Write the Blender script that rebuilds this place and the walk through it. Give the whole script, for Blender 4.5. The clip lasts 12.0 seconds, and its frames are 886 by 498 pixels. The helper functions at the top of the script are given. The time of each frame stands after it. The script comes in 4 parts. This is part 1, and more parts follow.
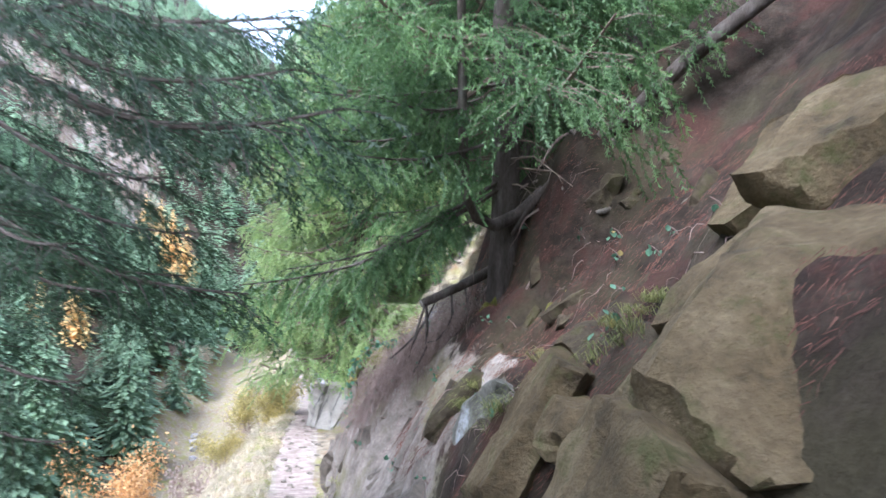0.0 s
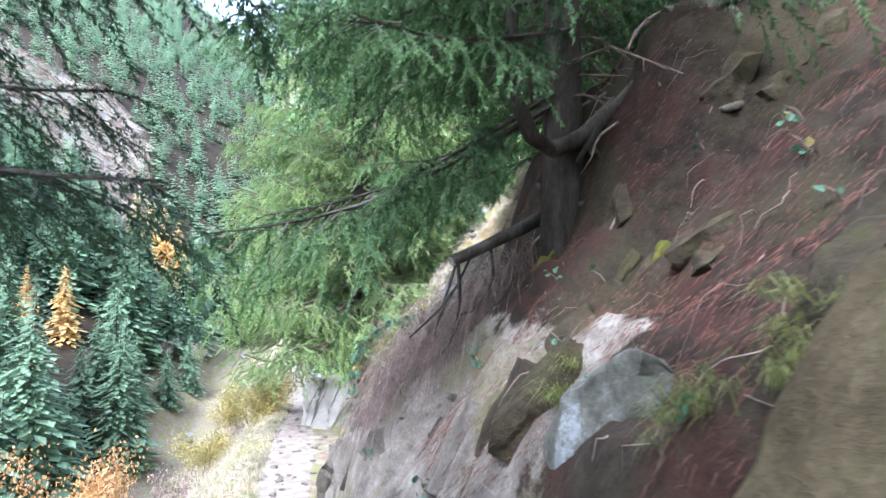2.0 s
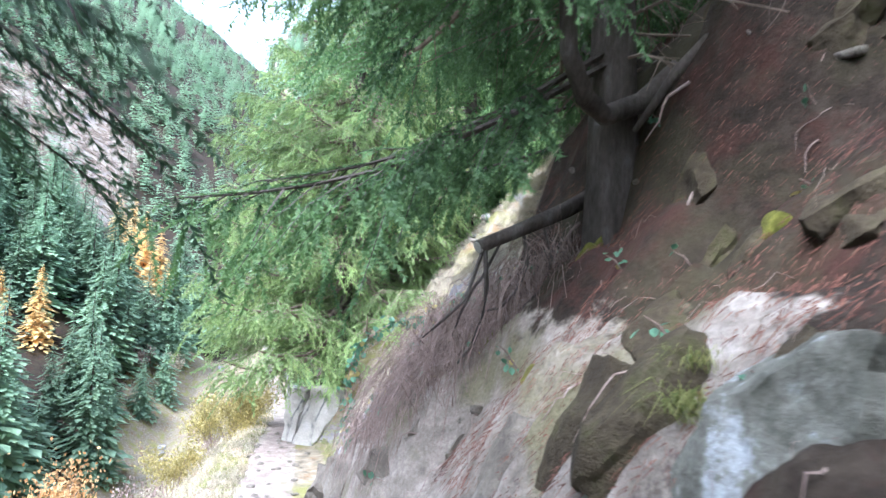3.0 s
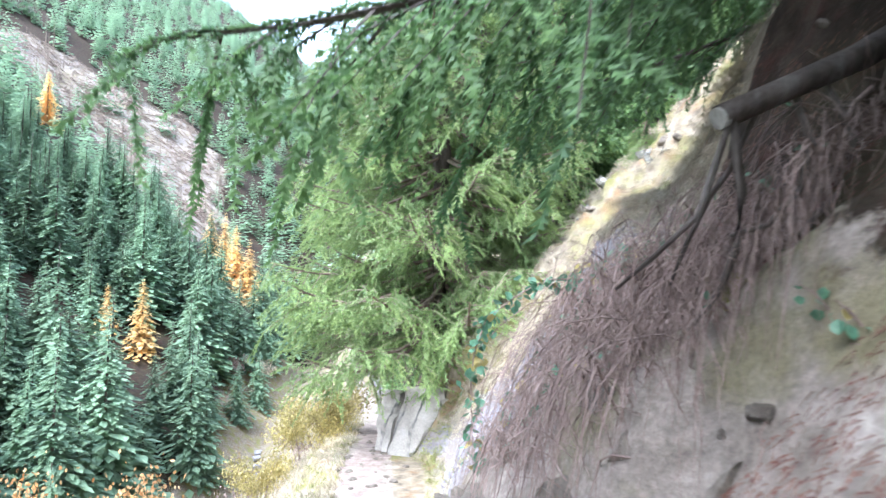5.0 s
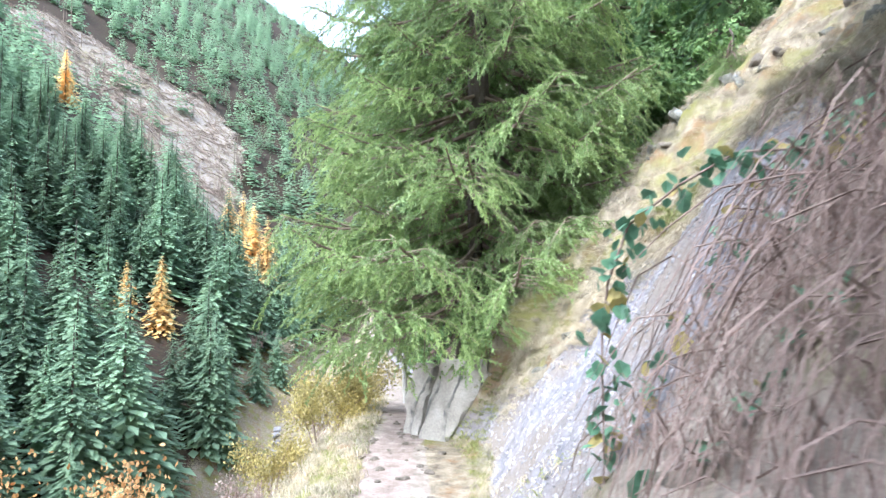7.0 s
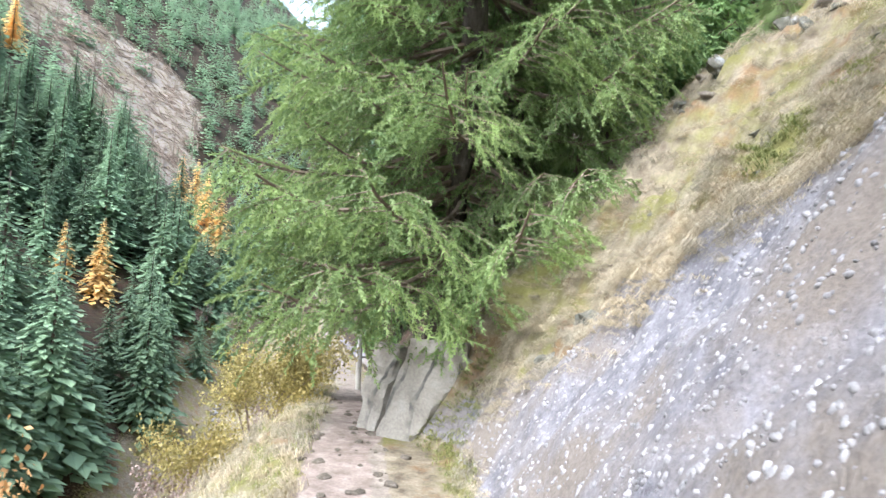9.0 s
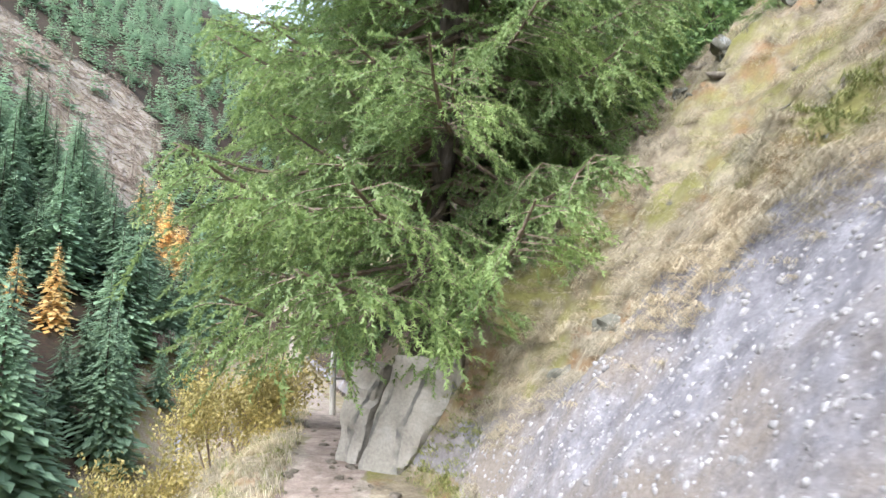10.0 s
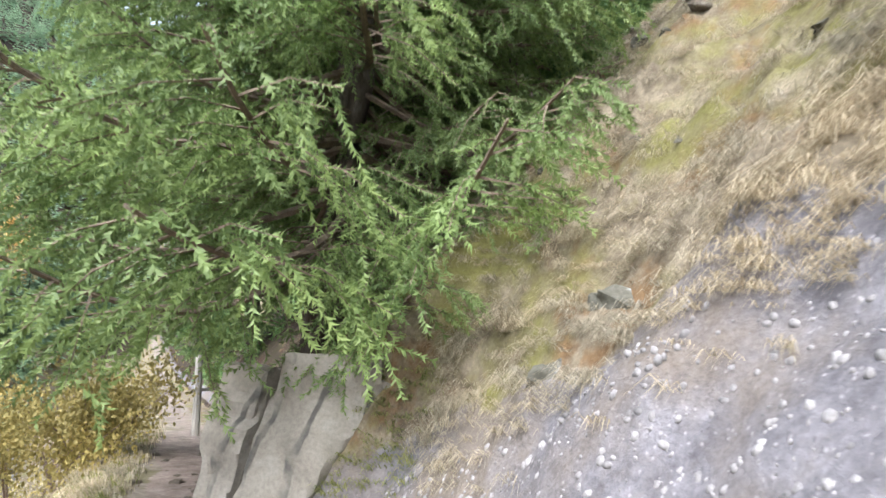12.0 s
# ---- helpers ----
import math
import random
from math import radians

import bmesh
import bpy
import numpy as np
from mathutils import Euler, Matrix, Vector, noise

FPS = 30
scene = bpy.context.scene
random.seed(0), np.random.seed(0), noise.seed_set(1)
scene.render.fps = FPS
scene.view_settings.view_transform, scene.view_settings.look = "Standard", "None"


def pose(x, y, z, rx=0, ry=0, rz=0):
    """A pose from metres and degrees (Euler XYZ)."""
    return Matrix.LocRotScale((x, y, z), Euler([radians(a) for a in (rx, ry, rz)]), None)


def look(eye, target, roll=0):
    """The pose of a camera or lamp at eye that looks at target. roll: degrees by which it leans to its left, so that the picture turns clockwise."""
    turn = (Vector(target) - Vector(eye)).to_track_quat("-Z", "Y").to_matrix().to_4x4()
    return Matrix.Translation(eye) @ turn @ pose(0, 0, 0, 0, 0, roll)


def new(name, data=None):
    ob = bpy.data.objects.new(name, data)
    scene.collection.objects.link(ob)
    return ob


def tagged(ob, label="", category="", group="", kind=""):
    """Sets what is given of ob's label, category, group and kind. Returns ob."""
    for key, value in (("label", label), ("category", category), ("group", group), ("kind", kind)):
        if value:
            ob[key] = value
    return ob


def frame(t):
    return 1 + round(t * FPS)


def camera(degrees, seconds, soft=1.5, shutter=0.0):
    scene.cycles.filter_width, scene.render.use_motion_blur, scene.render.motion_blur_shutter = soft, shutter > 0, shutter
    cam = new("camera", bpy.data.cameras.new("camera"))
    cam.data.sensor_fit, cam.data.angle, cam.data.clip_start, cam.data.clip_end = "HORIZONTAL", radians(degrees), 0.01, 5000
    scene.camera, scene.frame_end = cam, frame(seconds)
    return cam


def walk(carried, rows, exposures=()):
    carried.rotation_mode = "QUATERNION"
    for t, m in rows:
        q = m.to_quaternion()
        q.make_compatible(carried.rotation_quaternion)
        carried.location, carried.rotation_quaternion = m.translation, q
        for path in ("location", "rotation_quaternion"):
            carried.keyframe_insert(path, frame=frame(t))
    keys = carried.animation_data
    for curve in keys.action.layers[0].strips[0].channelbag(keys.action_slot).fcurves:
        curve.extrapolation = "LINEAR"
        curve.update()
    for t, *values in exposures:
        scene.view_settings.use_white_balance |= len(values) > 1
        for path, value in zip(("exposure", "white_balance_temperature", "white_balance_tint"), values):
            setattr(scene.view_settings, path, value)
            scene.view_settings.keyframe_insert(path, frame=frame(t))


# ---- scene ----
cam = camera(72.6, 12.0, 1.5, 0.5)
METRES, EYE, TILT, LEAN, TURN = 11.0, 1.48, 2.0, -2.0, 0.0
ROWS = [
    (0.0, 0.0, 0.0, 0.0, 0.0, 0.0, -0.0),
    (0.5, -0.0084, 0.043, -0.0115, -2.5, -0.2, -1.25),
    (1.0, -0.0121, 0.0889, -0.0213, -1.65, -0.45, -2.46),
    (1.5, -0.0235, 0.131, -0.0336, -1.62, -0.73, -2.49),
    (2.0, -0.0331, 0.1702, -0.044, -0.5, -0.51, 0.79),
    (2.5, -0.0479, 0.2064, -0.0558, -0.64, -0.37, 0.14),
    (3.0, -0.0577, 0.2474, -0.0679, -1.89, 1.22, -1.25),
    (5.0, -0.1011, 0.4135, -0.1083, 5.56, 1.52, 1.21),
    (5.5, -0.1107, 0.4557, -0.1183, 6.85, -0.11, -0.36),
    (6.0, -0.1193, 0.497, -0.129, 7.06, -0.03, -1.04),
    (6.5, -0.1314, 0.5345, -0.1373, 8.2, 0.36, -0.11),
    (7.0, -0.1478, 0.5617, -0.1467, 7.18, -0.37, 1.21),
    (9.0, -0.1887, 0.7133, -0.1847, 3.21, -1.34, -3.23),
    (9.5, -0.1952, 0.7479, -0.1931, 1.46, -0.51, -3.11),
    (10.0, -0.2097, 0.7865, -0.2009, 0.14, 0.49, -1.87),
    (10.5, -0.2207, 0.8207, -0.2086, -2.13, 0.96, -2.07),
    (11.0, -0.2284, 0.856, -0.2183, -4.16, 1.89, -2.37),
    (11.5, -0.2344, 0.8976, -0.2275, -10.94, 2.22, -2.31),
    (12.0, -0.2284, 0.9369, -0.2349, -10.82, 1.85, -3.07),
]
walk(cam, [(t, pose(0, 0, EYE, TILT, LEAN, TURN) @ pose(METRES * x, METRES * y, METRES * z, 90 + pitch, roll, yaw)) for t, x, y, z, yaw, pitch, roll in ROWS],
     [(0, 2.75, 5400, 15), (2.5, 3.0, 5300, 12), (5, 3.1, 5450, 12), (7, 2.85, 5600, 10), (9, 2.55, 5950, 10), (12, 2.25, 6200, 11)])

# ---- light ----
world = bpy.data.worlds.new("overcast_sky")
scene.world = world
world.use_nodes = True
wt = world.node_tree
wt.nodes.clear()
w_out = wt.nodes.new("ShaderNodeOutputWorld")
w_bg = wt.nodes.new("ShaderNodeBackground")
w_hs = wt.nodes.new("ShaderNodeHueSaturation")
w_sky = wt.nodes.new("ShaderNodeTexSky")
w_sky.sky_type = "NISHITA"
w_sky.sun_disc = False
w_sky.sun_elevation = radians(52)
w_sky.sun_rotation = radians(219)
w_sky.dust_density = 2.0
w_hs.inputs["Saturation"].default_value = 0.55
w_bg.inputs["Strength"].default_value = 0.15
wt.links.new(w_sky.outputs[0], w_hs.inputs["Color"])
wt.links.new(w_hs.outputs[0], w_bg.inputs["Color"])
wt.links.new(w_bg.outputs[0], w_out.inputs["Surface"])

sun_data = bpy.data.lights.new("sun", "SUN")
sun_data.energy, sun_data.angle, sun_data.color = 1.3, radians(30), (1.0, 0.985, 0.96)
sun = new("sun", sun_data)
sun.matrix_world = look((-19, -23.5, 39), (0, 0, 0))


# ---- materials ----
def nodes_of(name):
    m = bpy.data.materials.new(name)
    m.use_nodes = True
    nt = m.node_tree
    return m, nt, nt.nodes["Principled BSDF"]


def ramp(nt, fac, stops):
    r = nt.nodes.new("ShaderNodeValToRGB")
    e = r.color_ramp.elements
    while len(e) < len(stops):
        e.new(0.5)
    for k, (p, c) in enumerate(stops):
        e[k].position, e[k].color = p, (*c, 1)
    nt.links.new(fac, r.inputs[0])
    return r.outputs[0]


def tex_noise(nt, scale, detail=6, rough=0.6, stretch=None):
    co = nt.nodes.new("ShaderNodeTexCoord")
    n = nt.nodes.new("ShaderNodeTexNoise")
    n.inputs["Scale"].default_value, n.inputs["Detail"].default_value, n.inputs["Roughness"].default_value = scale, detail, rough
    if stretch:
        mp = nt.nodes.new("ShaderNodeMapping")
        mp.inputs["Scale"].default_value = stretch
        nt.links.new(co.outputs["Object"], mp.inputs[0])
        nt.links.new(mp.outputs[0], n.inputs["Vector"])
    else:
        nt.links.new(co.outputs["Object"], n.inputs["Vector"])
    return n.outputs["Fac"]


def mixed(nt, fac, a, b, how="MIX"):
    m = nt.nodes.new("ShaderNodeMix")
    m.data_type, m.blend_type = "RGBA", how
    for sock, v in ((m.inputs[0], fac), (m.inputs[6], a), (m.inputs[7], b)):
        if isinstance(v, (int, float)):
            sock.default_value = v
        elif isinstance(v, tuple):
            sock.default_value = (*v, 1)
        else:
            nt.links.new(v, sock)
    return m.outputs[2]


def bumped(nt, bsdf, height, strength, distance):
    b = nt.nodes.new("ShaderNodeBump")
    b.inputs["Strength"].default_value, b.inputs["Distance"].default_value = strength, distance
    nt.links.new(height, b.inputs["Height"])
    nt.links.new(b.outputs[0], bsdf.inputs["Normal"])


def surface(name, stops, scale, fine=40.0, rough=0.9, bump=0.5, dist=0.02, stretch=None, stain=None, cracks=0.0):
    """A rough natural surface: a colour ramp over broad patches, fine grain over it, an optional stain in patches."""
    m, nt, b = nodes_of(name)
    broad, grain = tex_noise(nt, scale, 8, 0.65, stretch), tex_noise(nt, fine, 5, 0.7, stretch)
    col = ramp(nt, broad, stops)
    col = mixed(nt, 0.55, col, ramp(nt, grain, [(0.3, (0.45, 0.45, 0.45)), (0.7, (1.3, 1.3, 1.3))]), "MULTIPLY")
    if stain:
        patch = ramp(nt, tex_noise(nt, scale * 1.7, 6, 0.7), [(0.52, (0, 0, 0)), (0.66, (1, 1, 1))])
        col = mixed(nt, patch, col, stain)
    height = grain
    if cracks:
        vor = nt.nodes.new("ShaderNodeTexVoronoi")
        vor.feature = "DISTANCE_TO_EDGE"
        vor.inputs["Scale"].default_value = cracks
        co = nt.nodes.new("ShaderNodeTexCoord")
        warp = nt.nodes.new("ShaderNodeVectorMath")
        warp.operation = "ADD"
        wn = nt.nodes.new("ShaderNodeTexNoise")
        wn.inputs["Scale"].default_value = 3.0
        nt.links.new(co.outputs["Object"], wn.inputs["Vector"])
        nt.links.new(co.outputs["Object"], warp.inputs[0])
        nt.links.new(wn.outputs["Color"], warp.inputs[1])
        nt.links.new(warp.outputs[0], vor.inputs["Vector"])
        line = ramp(nt, vor.outputs["Distance"], [(0.0, (0.5, 0.48, 0.45)), (0.012, (1, 1, 1))])
        col = mixed(nt, 1.0, col, line, "MULTIPLY")
        height = mixed(nt, 0.6, grain, line)
    nt.links.new(col, b.inputs["Base Color"])
    b.inputs["Roughness"].default_value = rough
    b.inputs["Specular IOR Level"].default_value = 0.25
    bumped(nt, b, height, bump, dist)
    return m


def foliage(name, dark, light, per_object=0.25, rough=0.6, glow=0.35, tips=None):
    """Leaves or needles: colour varies leaf by leaf and plant by plant; light shines through them."""
    m, nt, b = nodes_of(name)
    geo = nt.nodes.new("ShaderNodeNewGeometry")
    info = nt.nodes.new("ShaderNodeObjectInfo")
    col = ramp(nt, geo.outputs["Random Per Island"], [(0.0, dark), (1.0, light)])
    if tips:
        at = nt.nodes.new("ShaderNodeAttribute")
        at.attribute_name = "tip_tone"
        col = mixed(nt, at.outputs["Fac"], col, tips)
    patch = ramp(nt, tex_noise(nt, 1.1, 4), [(0.35, (0.62, 0.66, 0.7)), (0.65, (1.25, 1.2, 1.1))])
    col = mixed(nt, 0.8, col, patch, "MULTIPLY")
    tone = ramp(nt, info.outputs["Random"], [(0.0, (1 - per_object,) * 3), (1.0, (1 + per_object,) * 3)])
    col = mixed(nt, 1.0, col, tone, "MULTIPLY")
    nt.links.new(col, b.inputs["Base Color"])
    b.inputs["Roughness"].default_value = rough
    b.inputs["Specular IOR Level"].default_value = 0.3
    tr = nt.nodes.new("ShaderNodeBsdfTranslucent")
    nt.links.new(col, tr.inputs["Color"])
    ms = nt.nodes.new("ShaderNodeMixShader")
    ms.inputs[0].default_value = glow
    nt.links.new(b.outputs[0], ms.inputs[1])
    nt.links.new(tr.outputs[0], ms.inputs[2])
    nt.links.new(ms.outputs[0], nt.nodes["Material Output"].inputs["Surface"])
    return m


M_bark = surface("bark", [(0.3, (0.045, 0.035, 0.028)), (0.55, (0.12, 0.10, 0.085)), (0.75, (0.22, 0.20, 0.18))], 6, 45, 0.95, 0.8, 0.02, (1, 1, 0.3))
M_twig = surface("dead_twig", [(0.3, (0.10, 0.075, 0.055)), (0.6, (0.22, 0.17, 0.13)), (0.8, (0.33, 0.27, 0.22))], 8, 60)
M_needle_fresh = foliage("needles_yellow_green", (0.09, 0.15, 0.05), (0.21, 0.30, 0.11), 0.2, 0.5, 0.45, (0.31, 0.41, 0.155))
M_needle_dark = foliage("needles_deep_green", (0.035, 0.08, 0.038), (0.10, 0.19, 0.075), 0.2, 0.5, 0.4, (0.19, 0.31, 0.11))
# backlit shade of the spruce below the trail, put into its needle colour
M_needle_shade = foliage("needles_shade_darkened", (0.022, 0.045, 0.028), (0.06, 0.11, 0.06), 0.15, 0.5, 0.4, (0.09, 0.15, 0.075))
M_needle_mid = foliage("needles_mid_green", (0.07, 0.14, 0.05), (0.17, 0.28, 0.10), 0.25, 0.5, 0.45, (0.28, 0.40, 0.16))
# distance haze put into the colour: paler and bluer than the near needles
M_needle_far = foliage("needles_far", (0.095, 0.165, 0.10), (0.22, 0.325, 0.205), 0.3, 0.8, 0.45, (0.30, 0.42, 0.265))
M_larch = foliage("larch_gold", (0.82, 0.56, 0.21), (0.95, 0.74, 0.38), 0.12, 0.7, 0.5)
M_grass_dry = foliage("dry_grass", (0.27, 0.225, 0.15), (0.56, 0.50, 0.385), 0.1)
M_grass_green = foliage("green_grass", (0.11, 0.14, 0.035), (0.34, 0.34, 0.13), 0.1)
M_leaf_yellow = foliage("yellow_leaves", (0.25, 0.21, 0.065), (0.52, 0.43, 0.17), 0.1)
M_leaf_rust = foliage("rust_leaves", (0.34, 0.17, 0.06), (0.60, 0.38, 0.18), 0.1)
M_leaf_green = foliage("bramble_leaves", (0.055, 0.14, 0.085), (0.15, 0.29, 0.18), 0.1, 0.4)
M_litter = foliage("fallen_needles", (0.075, 0.030, 0.022), (0.22, 0.105, 0.075), 0.1, 0.9, 0.1)
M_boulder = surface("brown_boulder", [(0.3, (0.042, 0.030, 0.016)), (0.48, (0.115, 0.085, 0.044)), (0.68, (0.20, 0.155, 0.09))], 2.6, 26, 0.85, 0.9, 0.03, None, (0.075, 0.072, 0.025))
M_ledge = surface("brown_ledge", [(0.3, (0.024, 0.017, 0.011)), (0.48, (0.06, 0.046, 0.027)), (0.68, (0.105, 0.084, 0.052))], 2.6, 26, 0.9, 0.9, 0.03, None, (0.06, 0.056, 0.02))
M_pale = surface("lichen_rock", [(0.40, (0.085, 0.083, 0.065)), (0.54, (0.15, 0.145, 0.12)), (0.60, (0.30, 0.31, 0.31)), (0.8, (0.40, 0.42, 0.42))], 5, 30, 0.9, 0.6, 0.02)
M_pebble = surface("pale_pebble", [(0.35, (0.15, 0.145, 0.145)), (0.65, (0.36, 0.345, 0.345))], 9, 60, 0.7, 0.2, 0.01)
M_wood = surface("weathered_wood", [(0.3, (0.30, 0.28, 0.25)), (0.7, (0.55, 0.53, 0.48))], 12, 70, 0.9, 0.5, 0.01, (1, 1, 0.1))
M_clay = surface("clay_rock", [(0.3, (0.10, 0.084, 0.066)), (0.55, (0.19, 0.162, 0.13)), (0.75, (0.29, 0.26, 0.22))], 3, 30, 0.9, 0.8, 0.03)
M_dead = surface("dead_stem", [(0.3, (0.13, 0.09, 0.075)), (0.55, (0.27, 0.20, 0.17)), (0.75, (0.42, 0.34, 0.30))], 9, 60, 0.9, 0.4, 0.01)
M_moss = surface("moss", [(0.3, (0.07, 0.075, 0.012)), (0.7, (0.22, 0.21, 0.04))], 14, 90, 1.0, 0.8, 0.02)


def veined_material():
    """Smooth grey-beige stone crossed by steep wavering dark slaty veins."""
    m, nt, b = nodes_of("veined_slab")
    co = nt.nodes.new("ShaderNodeTexCoord")
    wave = nt.nodes.new("ShaderNodeTexWave")
    wave.bands_direction = "X"
    for key, v in (("Scale", 0.9), ("Distortion", 9.0), ("Detail", 4.0), ("Detail Scale", 1.3), ("Phase Offset", 2.4)):
        wave.inputs[key].default_value = v
    mp = nt.nodes.new("ShaderNodeMapping")
    mp.inputs["Scale"].default_value = (1.0, 0.4, 0.5)
    mp.inputs["Rotation"].default_value = (0, radians(-14), 0)
    nt.links.new(co.outputs["Object"], mp.inputs[0])
    nt.links.new(mp.outputs[0], wave.inputs["Vector"])
    broad, grain = tex_noise(nt, 2.5, 7, 0.6), tex_noise(nt, 34, 5, 0.7)
    col = ramp(nt, broad, [(0.3, (0.20, 0.18, 0.15)), (0.55, (0.30, 0.275, 0.235)), (0.75, (0.40, 0.375, 0.335))])
    veins = ramp(nt, wave.outputs["Fac"], [(0.90, (0, 0, 0)), (0.97, (0.85, 0.85, 0.85))])
    veins = mixed(nt, 1.0, veins, ramp(nt, tex_noise(nt, 1.6, 3), [(0.44, (0, 0, 0)), (0.54, (1, 1, 1))]), "MULTIPLY")
    col = mixed(nt, veins, col, (0.075, 0.075, 0.07))
    col = mixed(nt, 0.5, col, ramp(nt, grain, [(0.3, (0.5, 0.5, 0.5)), (0.7, (1.25, 1.25, 1.25))]), "MULTIPLY")
    nt.links.new(col, b.inputs["Base Color"])
    b.inputs["Roughness"].default_value = 0.85
    bumped(nt, b, mixed(nt, 0.6, grain, veins), 0.5, 0.02)
    return m


M_vein = veined_material()


def ground_material():
    m, nt, b = nodes_of("hillside_ground")
    at = nt.nodes.new("ShaderNodeAttribute")
    at.attribute_name = "cover"
    sep = nt.nodes.new("ShaderNodeSeparateColor")
    nt.links.new(at.outputs["Color"], sep.inputs[0])
    broad, mid, fine = tex_noise(nt, 0.9, 8, 0.65), tex_noise(nt, 5, 7, 0.65), tex_noise(nt, 38, 6, 0.7)
    soil = ramp(nt, mid, [(0.3, (0.014, 0.0098, 0.007)), (0.5, (0.034, 0.0245, 0.0175)), (0.72, (0.072, 0.056, 0.040))])
    soil = mixed(nt, ramp(nt, tex_noise(nt, 1.4, 6, 0.7), [(0.50, (0, 0, 0)), (0.60, (0.8, 0.8, 0.8))]), soil, (0.062, 0.027, 0.020))
    soil = mixed(nt, ramp(nt, broad, [(0.47, (0, 0, 0)), (0.58, (0.75, 0.75, 0.75))]), soil, (0.052, 0.045, 0.024))
    dirt = ramp(nt, mid, [(0.3, (0.16, 0.122, 0.10)), (0.55, (0.275, 0.222, 0.19)), (0.75, (0.40, 0.345, 0.305))])
    straw = ramp(nt, mid, [(0.3, (0.085, 0.068, 0.046)), (0.5, (0.21, 0.175, 0.125)), (0.75, (0.36, 0.315, 0.235))])
    straw = mixed(nt, ramp(nt, tex_noise(nt, 1.7, 6, 0.7), [(0.52, (0, 0, 0)), (0.62, (0.8, 0.8, 0.8))]), straw, (0.19, 0.115, 0.055))
    straw = mixed(nt, ramp(nt, broad, [(0.48, (0, 0, 0)), (0.62, (1, 1, 1))]), straw, (0.18, 0.17, 0.06))
    rock = ramp(nt, mid, [(0.28, (0.10, 0.096, 0.105)), (0.5, (0.19, 0.183, 0.197)), (0.75, (0.32, 0.31, 0.33))])
    vor = nt.nodes.new("ShaderNodeTexVoronoi")
    vor.inputs["Scale"].default_value = 22
    vco = nt.nodes.new("ShaderNodeTexCoord")
    nt.links.new(vco.outputs["Object"], vor.inputs["Vector"])
    rock = mixed(nt, ramp(nt, vor.outputs["Distance"], [(0.08, (0.55, 0.55, 0.55)), (0.2, (0, 0, 0))]), rock, (0.50, 0.48, 0.49))
    rock = mixed(nt, ramp(nt, broad, [(0.42, (0, 0, 0)), (0.58, (0.85, 0.85, 0.85))]), rock, (0.19, 0.16, 0.13))

    def edged(sock):
        s = nt.nodes.new("ShaderNodeMath")
        s.operation = "ADD"
        nt.links.new(sock, s.inputs[0])
        nt.links.new(mid, s.inputs[1])
        return ramp(nt, s.outputs[0], [(0.88, (0, 0, 0)), (1.08, (1, 1, 1))])

    clay = ramp(nt, mid, [(0.3, (0.14, 0.115, 0.092)), (0.55, (0.28, 0.24, 0.20)), (0.75, (0.43, 0.38, 0.33))])
    clay = mixed(nt, ramp(nt, broad, [(0.5, (0, 0, 0)), (0.6, (0.7, 0.7, 0.7))]), clay, (0.15, 0.135, 0.06))
    col = mixed(nt, edged(at.outputs["Alpha"]), soil, clay)
    col = mixed(nt, edged(sep.outputs[1]), col, straw)
    col = mixed(nt, edged(sep.outputs[2]), col, rock)
    col = mixed(nt, edged(sep.outputs[0]), col, dirt)
    col = mixed(nt, 0.6, col, ramp(nt, fine, [(0.3, (0.5, 0.5, 0.5)), (0.7, (1.3, 1.3, 1.3))]), "MULTIPLY")
    nt.links.new(col, b.inputs["Base Color"])
    b.inputs["Roughness"].default_value = 0.95
    b.inputs["Specular IOR Level"].default_value = 0.2
    bumped(nt, b, fine, 0.6, 0.03)
    return m


M_ground = ground_material()

# ---- the lie of the land ----
PY = (-60, 0, 10.3, 15, 19, 30, 60, 120, 900)
PX = (13.5, 0, -2.43, -3.3, -4.0, -6.5, -14, -30, -240)
PZ = (13, 0.05, -2.25, -2.45, -3.0, -5, -9, -13, -13)


def trail_x(y):
    return float(np.interp(y, PY, PX))


def trail_z(y):
    return float(np.interp(y, PY, PZ))


def foot(y):
    """How far to the side of the trail the bank begins."""
    return float(np.interp(y, (0, 6, 8.5, 10.5, 11.5, 13, 14.2, 14.8, 17, 25), (0.5, 0.5, 0.45, 0.6, 0.75, 1.0, 1.0, 0.6, 0.6, 1.0)))


BANK_D = (0, 0.25, 0.7, 1.3, 2.0, 3.5, 8, 30, 150, 700)
BANK_H = (0, 0.45, 1.25, 2.1, 2.95, 4.6, 9.4, 30, 100, 260)


def fbm(x, y, z, octaves=4):
    return noise.fractal(Vector((x, y, z)), 1.0, 2.0, octaves)


def smooth01(a, b, v):
    t = min(max((v - a) / (b - a), 0.0), 1.0)
    return t * t * (3 - 2 * t)


def gully_at(y):
    """How far below the trail, to the side and in height, the stream bed runs."""
    return float(np.interp(y, (-60, 20, 83, 118, 200, 760), (28, 23, 15, 11, 10, 10))), float(np.interp(y, (-60, 20, 83, 118, 200, 760), (-36, -32, -26, -20, -8, 250)))


LIP_O = (0.0, 0.55, 0.9, 1.6, 2.6, 8.0, 1000)
LIP_H = (0.0, 0.0, 0.12, 0.85, 2.2, 9.5, 1300)


def rock_rim(y):
    """How far up the bank the bare conglomerate reaches before the grass."""
    return float(np.interp(y, (8, 9.4, 10.5, 11.5, 12.2, 13, 14, 14.6), (1.3, 1.75, 1.65, 1.35, 0.95, 0.55, 0.3, 0.1)))


